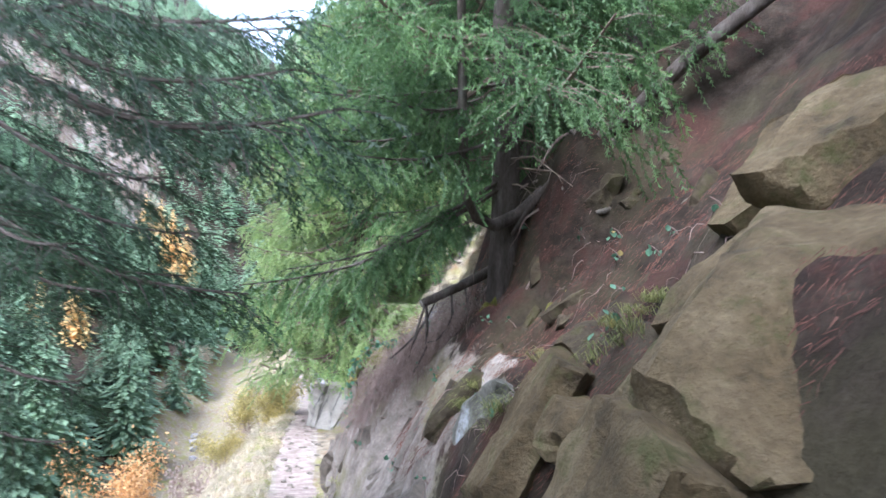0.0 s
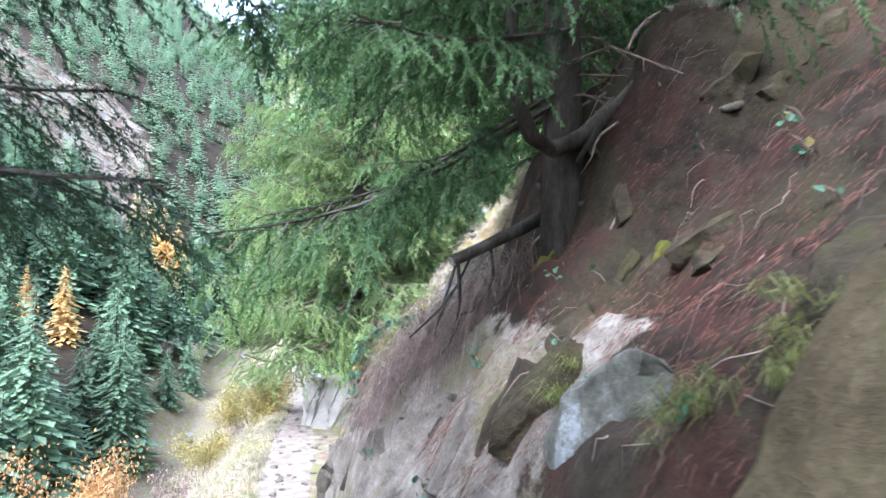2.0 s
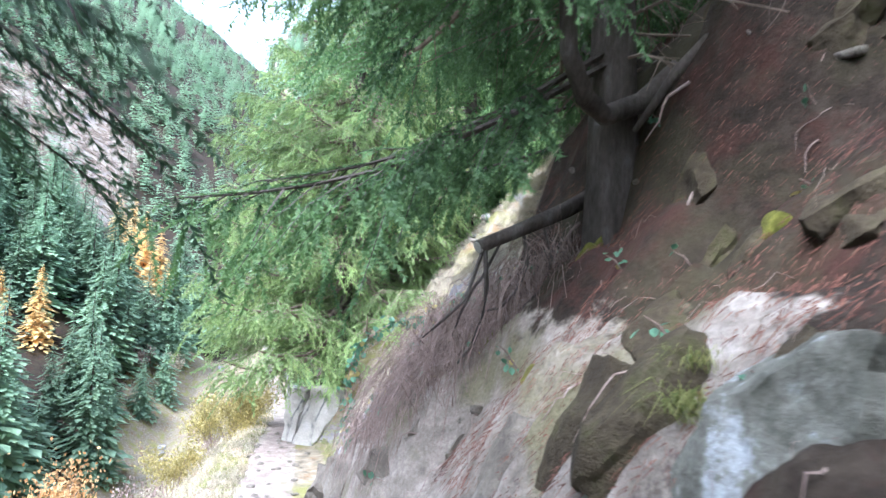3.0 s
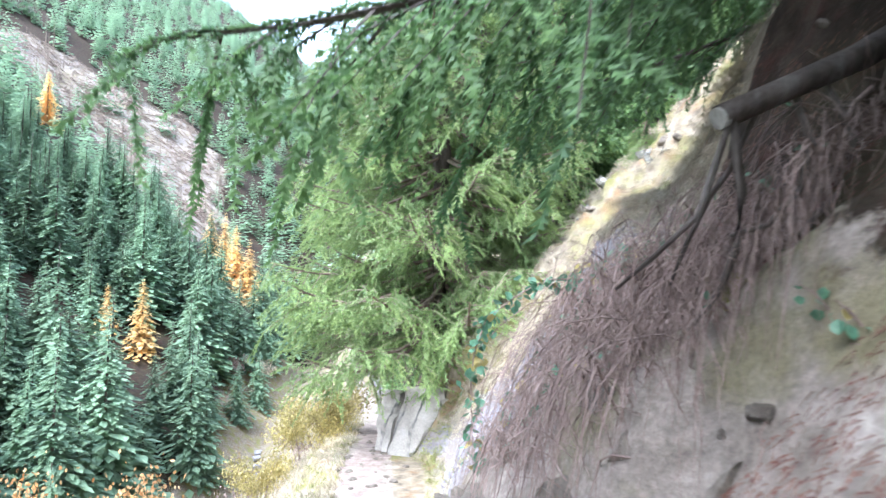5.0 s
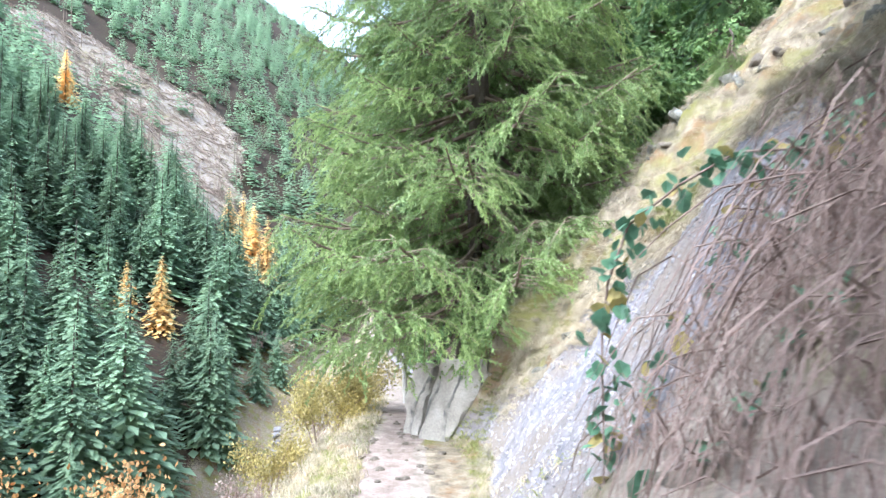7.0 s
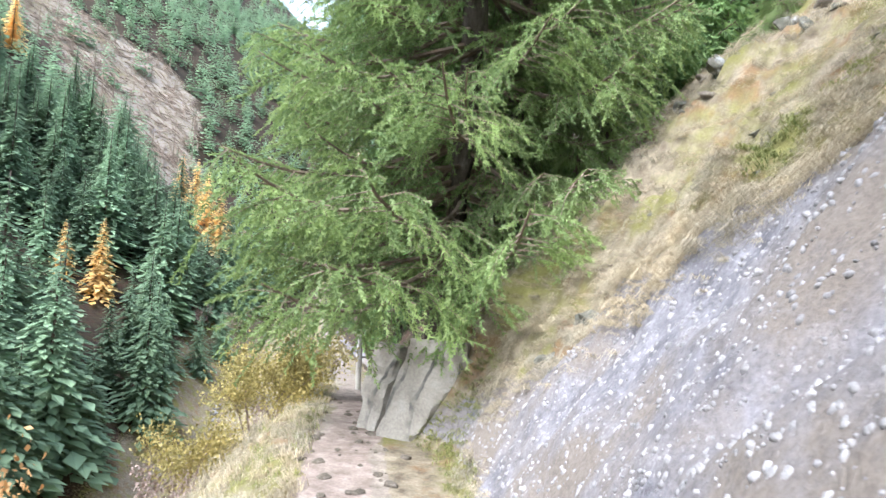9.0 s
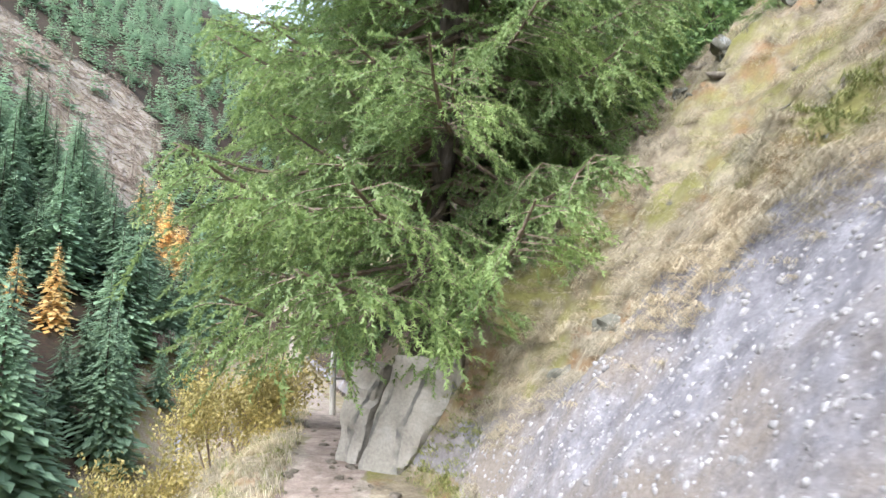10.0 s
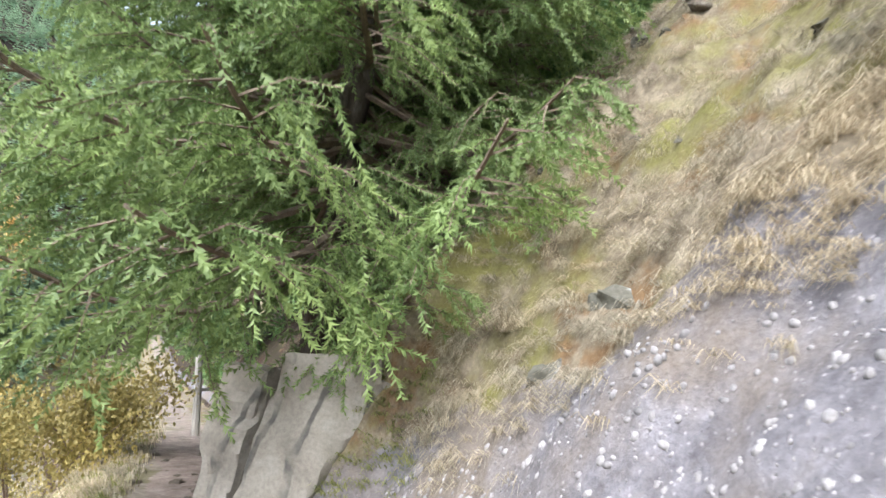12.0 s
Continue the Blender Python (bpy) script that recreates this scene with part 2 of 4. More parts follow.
def land(o, y):
    """Height of the ground o metres to the side of the trail's middle line, y metres along."""
    trail = trail_z(y)
    head = max(0.0, y - 150) * 0.50
    if o >= 0:
        d = o - foot(y)
        z = trail + head
        if d > 0:
            z += float(np.interp(d, BANK_D, BANK_H))
            z += smooth01(6.6, 7.6, y) * (1 - smooth01(9.2, 10.0, y)) * float(np.interp(d, (0, 0.25, 0.8, 1.6), (0, 0.55, 0.35, 0)))
            z += smooth01(5.2, 6.4, y) * (1 - smooth01(8.6, 10.0, y)) * float(np.interp(d, (1.5, 1.85, 2.25, 4, 8), (0, -0.1, 0.9, 0.8, 0)))
            z -= (1 - smooth01(5.4, 6.2, y)) * 0.4 * smooth01(0.9, 1.6, d) * (1 - smooth01(3.0, 5.0, d))
            z -= 0.42 * math.exp(-((y - 7.75) / 0.4) ** 2 - ((d - 1.3) / 0.28) ** 2)
            if 9.2 < y < 24 and d > 0.5:
                u = d * 2.1 + 0.35 * y + 1.6 * noise.noise(Vector((d * 0.8, y * 0.8, 21)))
                u -= math.floor(u)
                z += smooth01(9.2, 10.2, y) * smooth01(rock_rim(y) - 0.1, rock_rim(y) + 0.4, d) * (1 - smooth01(6, 8, d)) * 0.22 * (min(u / 0.3, (1 - u) / 0.7) - 0.5)
            if 1.0 < y < 8.5:
                u = y * 1.25 + 0.30 * d + 1.1 * noise.noise(Vector((d * 0.7, y * 0.9, 31)))
                u -= math.floor(u)
                z += smooth01(0.25, 0.8, d) * (1 - smooth01(3, 4.5, d)) * (1 - smooth01(6.6, 7.2, y)) * 0.20 * (min((1 - u) / 0.2, u / 0.8) - 0.5)
            z += 0.55 * math.exp(-((y - 10.1) / 0.75) ** 2 - ((d - 1.75) / 0.5) ** 2)
            z += 0.28 * math.exp(-((y - 8.7) / 0.5) ** 2 - ((d - 1.1) / 0.35) ** 2)
            z += 0.22 * math.exp(-((y - 12.4) / 0.6) ** 2 - ((d - 1.6) / 0.5) ** 2) - 0.2 * math.exp(-((y - 15.6) / 0.7) ** 2 - ((d - 2.2) / 0.6) ** 2)
        rough = smooth01(-0.1, 0.5, d)
    else:
        side, low = gully_at(y)
        if o > -side:
            z = max(trail + head - float(np.interp(-o, LIP_O, LIP_H)), low)
            z = max(z, low + (side + o) * 0.25)
        else:
            z = low + (-side - o) * 0.74
        rough = smooth01(0.4, 1.2, -o)
    far = smooth01(8, 60, abs(o)) + smooth01(40, 120, y)
    crag = (0.12 * fbm(o * 2.2, y * 2.2, 11, 3) * smooth01(8.5, 10, y) * smooth01(1.2, 2.0, o) if o > 0 and y < 24 else 0.0) + 0.15 * fbm(o * 1.3, y * 1.3, 3) + 0.05 * fbm(o * 4, y * 4, 7, 3)
    if o > 0 and y < 20:
        crag += (0.022 * noise.noise(Vector((o * 9, y * 9, 6))) if y > 8 else 0.0) + (0.17 + 0.05 * (1 - smooth01(8, 9, y))) * (abs(noise.noise(Vector((o * 2.2, y * 1.6, 2)))) - 0.2) * smooth01(0.0, 0.3, o - foot(y)) * (1 - smooth01(2.5, 4, o))
    z += rough * crag + 0.010 * fbm(o * 2.5, y * 2.5, 1, 2)
    z += far * 2.5 * fbm(o * 0.03, y * 0.03, 5, 3)
    return z


def land_at(x, y):
    return land(x - trail_x(y), y)


def steps(knots):
    out = []
    for (a, step_a), (b, _) in zip(knots, knots[1:]):
        n = max(1, round((b - a) / step_a))
        out += [a + (b - a) * k / n for k in range(n)]
    return out + [knots[-1][0]]


FELLED = ((-205, 200), (-192, 240), (-165, 250), (-138, 262), (-112, 238), (-94, 192), (-86, 158), (-108, 155), (-132, 184))


def clear(x, y):
    """The felled strip on the mountainside."""
    inside = False
    for (xa, ya), (xb, yb) in zip(FELLED, FELLED[1:] + FELLED[:1]):
        if (ya > y) != (yb > y) and x < (xb - xa) * (y - ya) / (yb - ya) + xa:
            inside = not inside
    return inside


def cover(o, y):
    """How much of trail dirt, dry grass, bare rock and pale clay lies here."""
    d = o - foot(y)
    dirt = (1 - smooth01(0.18, 0.44, abs(o + 0.02 + 0.12 * math.sin(y * 1.1) + 0.05 * math.sin(y * 3.7)))) * (1 - 0.55 * smooth01(16.5, 18.5, y))
    clay = 0.0
    if clear(trail_x(y) + o, y):
        n = noise.noise(Vector((o * 0.09, y * 0.09, 17)))
        return 0.0, 0.3 + 0.4 * n, 0.2 - 0.4 * n, 0.7 + 0.4 * noise.noise(Vector((o * 0.2, y * 0.2, 3)))
    if o < 0:
        grass = smooth01(0.25, 0.6, -o) * (1 - smooth01(16, 26, -o)) * (1 - smooth01(110, 150, y))
        rock = 0.0
    else:
        late = smooth01(8.2, 9.2, y)
        rim = rock_rim(y)
        grass = late * smooth01(rim - 0.28, rim + 0.22, d) * (1 - smooth01(9, 13, d))
        grass += 0.7 * smooth01(-0.4, 0.0, d) * (1 - smooth01(0.05, 0.25, d)) * late
        grass *= 1 - smooth01(16.2, 17.5, y) * (1 - smooth01(2.5, 4, d)) * 0.7
        rock = late * smooth01(0.02, 0.15, d) * (1 - smooth01(rim - 0.05, rim + 0.35, d))
        grass += 0.75 * late * smooth01(0.28, 0.45, o) * (1 - smooth01(-0.1, 0.05, d))
        clay = 0.8 * (1 - late) * smooth01(0.25, 0.4, o) * (1 - smooth01(-0.1, 0.1, d)) + (1 - late) * smooth01(3.6, 5.2, y) * smooth01(-0.1, 0.1, d) * (1 - smooth01(0.8, 1.6, d))
    if abs(o) < 0.9:
        clay = max(clay, 0.8 * (1 - smooth01(0.6, 0.9, abs(o))))
    return dirt, grass, rock, clay


def make_ground():
    os_ = steps([(-420, 30), (-220, 7), (-40, 2), (-8, 0.5), (-2, 0.09), (-0.7, 0.045), (3.4, 0.15), (8, 1.0), (30, 8), (120, 40), (420, 1)])
    ys = steps([(-60, 6), (-4, 0.5), (0, 0.08), (19, 0.25), (26, 1.5), (70, 5), (160, 8), (340, 30), (760, 1)])
    verts, cols = [], []
    for y in ys:
        tx = trail_x(y)
        for o in os_:
            verts.append((tx + o, y, land(o, y)))
            cols += cover(o, y)
    w = len(os_)
    faces = [(r * w + c, r * w + c + 1, (r + 1) * w + c + 1, (r + 1) * w + c) for r in range(len(ys) - 1) for c in range(w - 1)]
    me = bpy.data.meshes.new("ground")
    me.from_pydata(verts, [], faces)
    att = me.color_attributes.new("cover", "FLOAT_COLOR", "POINT")
    att.data.foreach_set("color", cols)
    me.materials.append(M_ground)
    me.shade_smooth()
    return tagged(new("ground", me), "mountainside with a worn dirt trail, dry grass and bare rock", "ground", kind="structure")


make_ground()


# ---- mesh helpers ----
def mesh_of(name, verts, faces, material, smooth=False):
    me = bpy.data.meshes.new(name)
    me.from_pydata([tuple(v) for v in verts], [], faces)
    me.materials.append(material)
    if smooth:
        me.shade_smooth()
    return me


def put(name, me, parent=None, m=None, label=""):
    ob = new(name, me)
    if parent:
        ob.parent = parent
    if m:
        ob.matrix_local = m
    if label:
        ob["label"] = label
    return ob


def thing(name, at, label, category, group="", kind=""):
    ob = new(name)
    ob.empty_display_size = 0.2
    ob.location = at
    return tagged(ob, label, category, group, kind)


def tube(points, radii, sides=7, rough=0.0, rng=None):
    """A closed tapered tube along points."""
    verts, faces = [], []
    n = len(points)
    for k, (p, r) in enumerate(zip(points, radii)):
        p = Vector(p)
        a = Vector(points[max(k - 1, 0)])
        b = Vector(points[min(k + 1, n - 1)])
        q = (b - a).to_track_quat("Z", "Y")
        for s in range(sides):
            ang = 2 * math.pi * s / sides
            rr = r * (1 + (rng.uniform(-rough, rough) if rng else 0))
            verts.append(p + q @ Vector((math.cos(ang) * rr, math.sin(ang) * rr, 0)))
    for k in range(n - 1):
        for s in range(sides):
            t = (s + 1) % sides
            faces.append((k * sides + s, k * sides + t, (k + 1) * sides + t, (k + 1) * sides + s))
    faces.append(tuple(range(sides - 1, -1, -1)))
    faces.append(tuple((n - 1) * sides + s for s in range(sides)))
    return verts, faces


def joined(pieces):
    verts, faces = [], []
    for v, f in pieces:
        k = len(verts)
        verts += v
        faces += [tuple(i + k for i in q) for q in f]
    return verts, faces


# ---- spruces ----
def needles(verts, faces, a, b, rng, pitch, length, width, tip_tones=None, ga=0.0, gb=0.0):
    """Needles as slim triangles all round the twig from a to b."""
    a, b = Vector(a), Vector(b)
    axis = b - a
    size = axis.length
    if size < 1e-4:
        return
    axis /= size
    side = axis.orthogonal().normalized()
    up = axis.cross(side)
    n = max(2, int(size / pitch))
    for k in range(n):
        p = a + axis * (size * (k + rng.random()) / n)
        ang = rng.uniform(0, 6.283)
        out = side * math.cos(ang) + up * math.sin(ang)
        l = length * rng.uniform(0.7, 1.2)
        tip = p + out * (l * 0.75) + axis * (l * 0.65)
        i = len(verts)
        w = axis * (width * 0.5)
        verts += [p - w, p + w, tip]
        faces.append((i, i + 1, i + 2))
        if tip_tones is not None:
            tip_tones += [ga + (gb - ga) * k / n] * 3


def bough_meshes(rng, name, size, droop, hang, pitch, length, width, needle, down, shoots=True):
    """One bough along +x: a drooping limb that lifts at its end, side shoots in a fan, and twigs hanging from them, clothed with needles."""
    verts, faces, wood, pts, tip_tones = [], [], [], [], []
    wave = rng.random()
    for k in range(9):
        u = k / 8
        pts.append(Vector((size * u, 0.05 * math.sin(u * 4 + wave) * size, -droop * size * math.sin(u * 2.0) + 0.18 * size * max(0, u - 0.65))))
    wood.append(tube(pts, [0.017 * size ** 0.7 * (1 - 0.85 * k / 8) + 0.003 for k in range(9)], 5))

    def on(u):
        k = min(int(u * 8), 7)
        return pts[k].lerp(pts[k + 1], u * 8 - k)

    u, s = 0.2, 1
    needles(verts, faces, on(0.7), on(1.0), rng, pitch * 0.6, length, width, tip_tones, 0.2, 0.9)
    while u < 1.0:
        p = on(u)
        l = size * (0.36 * math.sin(min(1, u * 1.6 + 0.25) * 1.57) * (1 - u) ** 0.6 + 0.10) * rng.uniform(0.55, 1.2)
        ang = radians(rng.uniform(34, 64)) * s
        q = p + Vector((math.cos(ang) * l, math.sin(ang) * l, -l * rng.uniform(0.05, 0.6) * down))
        mid = p.lerp(q, 0.5) + Vector((0, 0, l * 0.10))
        if shoots:
            wood.append(tube([p, mid, q], [0.006, 0.004, 0.002], 3))
        young = 0.15 + 0.35 * u
        needles(verts, faces, p.lerp(mid, 0.35), mid, rng, pitch, length, width, tip_tones, 0.0, young * 0.5)
        needles(verts, faces, mid, q, rng, pitch * 0.8, length, width, tip_tones, young * 0.5, min(1, young * 1.8))
        for k in range(int(l / 0.058)):
            v = rng.uniform(0.2, 1.0)
            a = p.lerp(mid, v * 2) if v < 0.5 else mid.lerp(q, v * 2 - 1)
            h = hang * rng.uniform(0.4, 1.1)
            turn = ang + rng.choice((-1, 1)) * radians(rng.uniform(20, 55))
            b = a + Vector((math.cos(turn) * h * 0.65, math.sin(turn) * h * 0.65, -h * rng.uniform(0.1, 1.0) * down))
            needles(verts, faces, a, b, rng, pitch, length, width, tip_tones, young * 0.3, min(1, young * 1.5))
        u += rng.uniform(0.024, 0.042)
        s = -s
    wv, wf = joined(wood)
    me = mesh_of(name + "_needles", verts, faces, needle)
    me.attributes.new("tip_tone", "FLOAT", "POINT").data.foreach_set("value", tip_tones)
    return me, mesh_of(name + "_limb", wv, wf, M_bark if name == "fine" else M_twig)


def bough_set(seed, name, size, droop, hang, needle, count=3, pitch=0.0072, length=0.030, width=0.013, down=1.0, shoots=True):
    rng = random.Random(seed)
    return [bough_meshes(rng, name, size, droop * rng.uniform(0.8, 1.25), hang, pitch, length, width, needle, down, shoots) for _ in range(count)]


B_fresh = bough_set(11, "fresh", 2.0, 0.25, 0.26, M_needle_fresh, 4, 0.0062, 0.030, 0.014, 1.15)
B_dark = bough_set(12, "dark", 2.0, 0.26, 0.40, M_needle_dark, 3, 0.0095, 0.032, 0.016, 1.3)
B_fine = bough_set(15, "fine", 2.0, 0.24, 0.34, M_needle_shade, 2, 0.0085, 0.026, 0.014, 1.1)
B_curtain = bough_set(16, "fine", 2.0, 0.20, 0.26, M_needle_dark, 3, 0.0052, 0.026, 0.016, 1.8)
B_coarse = bough_set(13, "coarse", 2.0, 0.22, 0.30, M_needle_mid, 2, 0.075, 0.10, 0.078, shoots=False)
B_rough = bough_set(14, "rough", 2.0, 0.22, 0.30, M_needle_fresh, 2, 0.04, 0.07, 0.045, shoots=False)


def spruce(at, height, radius, seed, boughs, label, first=0.6, whorl=0.42, around=6, lean=(0, 0), thick=0.016, group="spruces", sector=None, dense_to=99, top=None, bare=0, reach=(), upper=None, hanging=None):
    """A Norway spruce: tapered trunk, whorls of drooping boughs that shorten to the top."""
    rng, upper = random.Random(seed), upper or B_coarse
    tree = thing("spruce_tree", at, label, "tree", group)
    pts = [(lean[0] * (k / 10) ** 0.7 * height + rng.uniform(-0.03, 0.03), lean[1] * (k / 10) ** 0.7 * height + rng.uniform(-0.03, 0.03), -0.5 + (height + 0.5) * k / 10) for k in range(11)]
    v, f = tube(pts, [max(0.015, thick * height * (1.25 if k == 0 else 1 - k / 10.5)) for k in range(11)], 10, 0.06, rng)
    put("trunk", mesh_of("trunk", v, f, M_bark, True), tree)
    z = first
    while z < (top or height - 0.3):
        share = 1 - z / height
        r = radius * min(1, share ** 0.75 * 1.05) * (0.62 + 0.38 * min(1, z / 2.2))
        n = around if z < dense_to else max(4, around - 2)
        off = rng.uniform(0, 6.28)
        k10 = (z + 0.5) / (height + 0.5) * 10
        c = Vector(pts[min(int(k10), 9)]).lerp(Vector(pts[min(int(k10), 9) + 1]), k10 - min(int(k10), 9))
        for k in range(n):
            ang = off + 6.283 * k / n + rng.uniform(-0.3, 0.3)
            if sector and not sector(ang, z):
                continue
            me, limb = rng.choice(boughs if z < dense_to else upper)
            s = r * rng.uniform(0.75, 1.12) / 2.0
            pitch = rng.uniform(-6, 12) - 8 * share
            m = Matrix.Translation((c.x, c.y, z + rng.uniform(-0.15, 0.15))) @ Matrix.Rotation(ang, 4, "Z") @ Matrix.Rotation(radians(pitch), 4, "Y") @ Matrix.Rotation(radians(rng.uniform(-15, 15)), 4, "X") @ Matrix.Diagonal((s, max(s, 0.55), max(s, 0.55), 1))
            b = put("bough", limb, tree, m)
            put("foliage", me, b)
        z += whorl * rng.uniform(0.8, 1.2) * (1.0 if z < dense_to else 1.6)
    for x, y, tip_z, rise in reach:
        # a long bough from the trunk whose tip comes to (x, y, tip_z)
        me, limb_me = rng.choice(hanging or boughs)
        h = tip_z + rise - at[2]
        dx, dy = x - at[0] - lean[0] * h, y - at[1] - lean[1] * h
        flat = math.hypot(dx, dy)
        l = math.hypot(flat, rise)
        m = Matrix.Translation((lean[0] * h, lean[1] * h, h)) @ Matrix.Rotation(math.atan2(dy, dx), 4, "Z") @ Matrix.Rotation(math.atan2(rise - 0.13 * l, flat), 4, "Y") @ Matrix.Diagonal((l / 2, l / 2.6, max(l / 3.2, 0.75), 1))
        put("foliage", me, put("bough", limb_me, tree, m))
    for k in range(bare):
        h = first * rng.uniform(0.25, 1.0) + 0.3
        a, l = rng.uniform(0, 6.283), rng.uniform(0.5, 1.6)
        c = Vector((lean[0] * h, lean[1] * h, h))
        d = Vector((math.cos(a), math.sin(a), 0))
        side = Vector((-d.y, d.x, 0))
        run = [c, c + d * l * 0.5 - Vector((0, 0, 0.06 * l)), c + d * l + side * 0.1 - Vector((0, 0, 0.35 * l))]
        bits = [tube(run, [0.016, 0.010, 0.003], 4)]
        for q in range(5):
            p = run[1].lerp(run[2], rng.random()) if q > 1 else run[0].lerp(run[1], rng.uniform(0.4, 1))
            bits.append(tube([p, p + d * rng.uniform(0.1, 0.3) + side * rng.uniform(-0.3, 0.3) - Vector((0, 0, rng.uniform(0.05, 0.35)))], [0.006, 0.002], 3))
        put("dead_limb", mesh_of("dead_limb", *joined(bits), M_twig), tree)
    return tree


def base(x, y, sink=0.1):
    return (x, y, land_at(x, y) - sink)


spruce(base(-2.35, 16.7), 17, 3.5, 1, B_fresh, "large yellow-green spruce with drooping boughs above the rock nose", 1.35, 0.44, 8, dense_to=7, bare=14, upper=B_rough)
spruce(base(-1.5, 18.8), 16, 2.5, 2, B_fresh, "green spruce with a bare lower trunk on the slope", 1.6, 0.55, 5, dense_to=5.5, bare=12, upper=B_rough)
spruce(base(0.6, 21.3), 17, 3.0, 3, B_coarse, "dark green spruce on the upper slope", 1.8, 0.55, 6, bare=8)
for k, (x, y, h) in enumerate(((3.5, 22.5, 15), (6.5, 22, 16), (9, 25, 15), (5, 27, 17), (0.5, 27, 17), (-2.5, 25, 16), (12, 28, 16), (-4.5, 29, 15), (9, 20, 15), (13, 22, 16))):
    spruce(base(x, y), h, 2.8, 20 + k, B_coarse, "dark green spruce in the wood on the slope", 0.8, 0.85, 6, group="spruce wood")
# trees rooted on the bank whose boughs hang over the trail
spruce(base(0.75, 7.05), 12, 3.2, 5, B_dark, "dark spruce on the bank with boughs hanging over the trail", 2.6, 0.55, 5, lean=(-0.02, 0.0), dense_to=5, bare=16, hanging=B_curtain,
       reach=((-2.06, 6.44, 1.12, 1.4), (-1.71, 6.76, 1.32, 1.3), (-0.9, 5.15, 2.3, 0.8), (-0.6, 5.6, 3.0, 0.6), (-2.0, 6.8, 2.9, 0.7), (-1.5, 5.8, 2.6, 0.8), (-1.9, 6.0, 3.2, 0.5)))
spruce(base(1.3, 9.4), 12, 3.2, 6, B_dark, "dark spruce on the bank with bare lower limbs", 1.8, 0.6, 5, lean=(-0.03, 0), dense_to=5, bare=16, hanging=B_curtain, reach=((-1.06, 9.3, 1.8, 0.8), (-1.3, 9.9, 2.2, 0.8)))
spruce(base(2.6, 8.0), 12, 2.6, 7, B_dark, "dark spruce high on the bank", 2.4, 0.65, 4, lean=(-0.03, 0), dense_to=4, bare=12)
spruce(base(-3.7, 4.0), 12, 2.6, 8, B_fine, "spruce below the trail's edge, its needles darkened to look backlit", 3.0, 0.7, 6, dense_to=9, sector=lambda a, z: math.cos(a) < 0.1 or z > 8,
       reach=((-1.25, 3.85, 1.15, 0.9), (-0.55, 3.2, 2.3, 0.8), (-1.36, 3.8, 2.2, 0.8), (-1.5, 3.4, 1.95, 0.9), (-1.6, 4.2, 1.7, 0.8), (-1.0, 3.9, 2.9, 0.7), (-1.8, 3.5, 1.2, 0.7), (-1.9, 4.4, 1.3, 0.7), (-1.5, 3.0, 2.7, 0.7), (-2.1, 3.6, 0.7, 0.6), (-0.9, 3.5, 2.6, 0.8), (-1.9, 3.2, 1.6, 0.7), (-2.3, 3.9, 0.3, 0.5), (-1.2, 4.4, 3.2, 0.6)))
# added unseen behind the start, where they keep the sun off the bank
for k, (x, y) in enumerate(((-2.5, -1.6), (-4.4, -0.6))):
    spruce(base(x, y), 15, 3.2, 90 + k, B_coarse, "tall dark spruce added unseen below the trail's start to shade the bank", 3.0, 1.0, 5, group="spruce wood", sector=lambda a, z: z > 6 or math.cos(a) < 0.3)
# spruces added round and above the trail's start, mostly unseen, to shade the bank
for k, (x, y) in enumerate(((5.2, 0.6), (3.4, -2.2), (6.5, -4), (1.2, -5), (8, 2.5), (-3.8, -2.6), (-3.2, -6.5), (3.6, 2.4), (3.2, 0.2), (2.2, -1.2), (-3.5, 0.2), (-2.8, -3.9))):
    spruce(base(x, y), 14, 2.9, 60 + k, B_coarse, "dark spruce added round the trail's start to shade the bank", 2.2, 1.0, 5, group="spruce wood")


for x, y, h, r in ((1.45, 15.4, 0.75, 0.4), (-0.75, 16.2, 1.5, 0.75)):
    spruce(base(x, y, 0.05), h, r, int(h * 100), B_fresh, "small fresh green spruce sapling on the grassy slope", 0.12, 0.16, 6, thick=0.012, group="spruce saplings", dense_to=9)


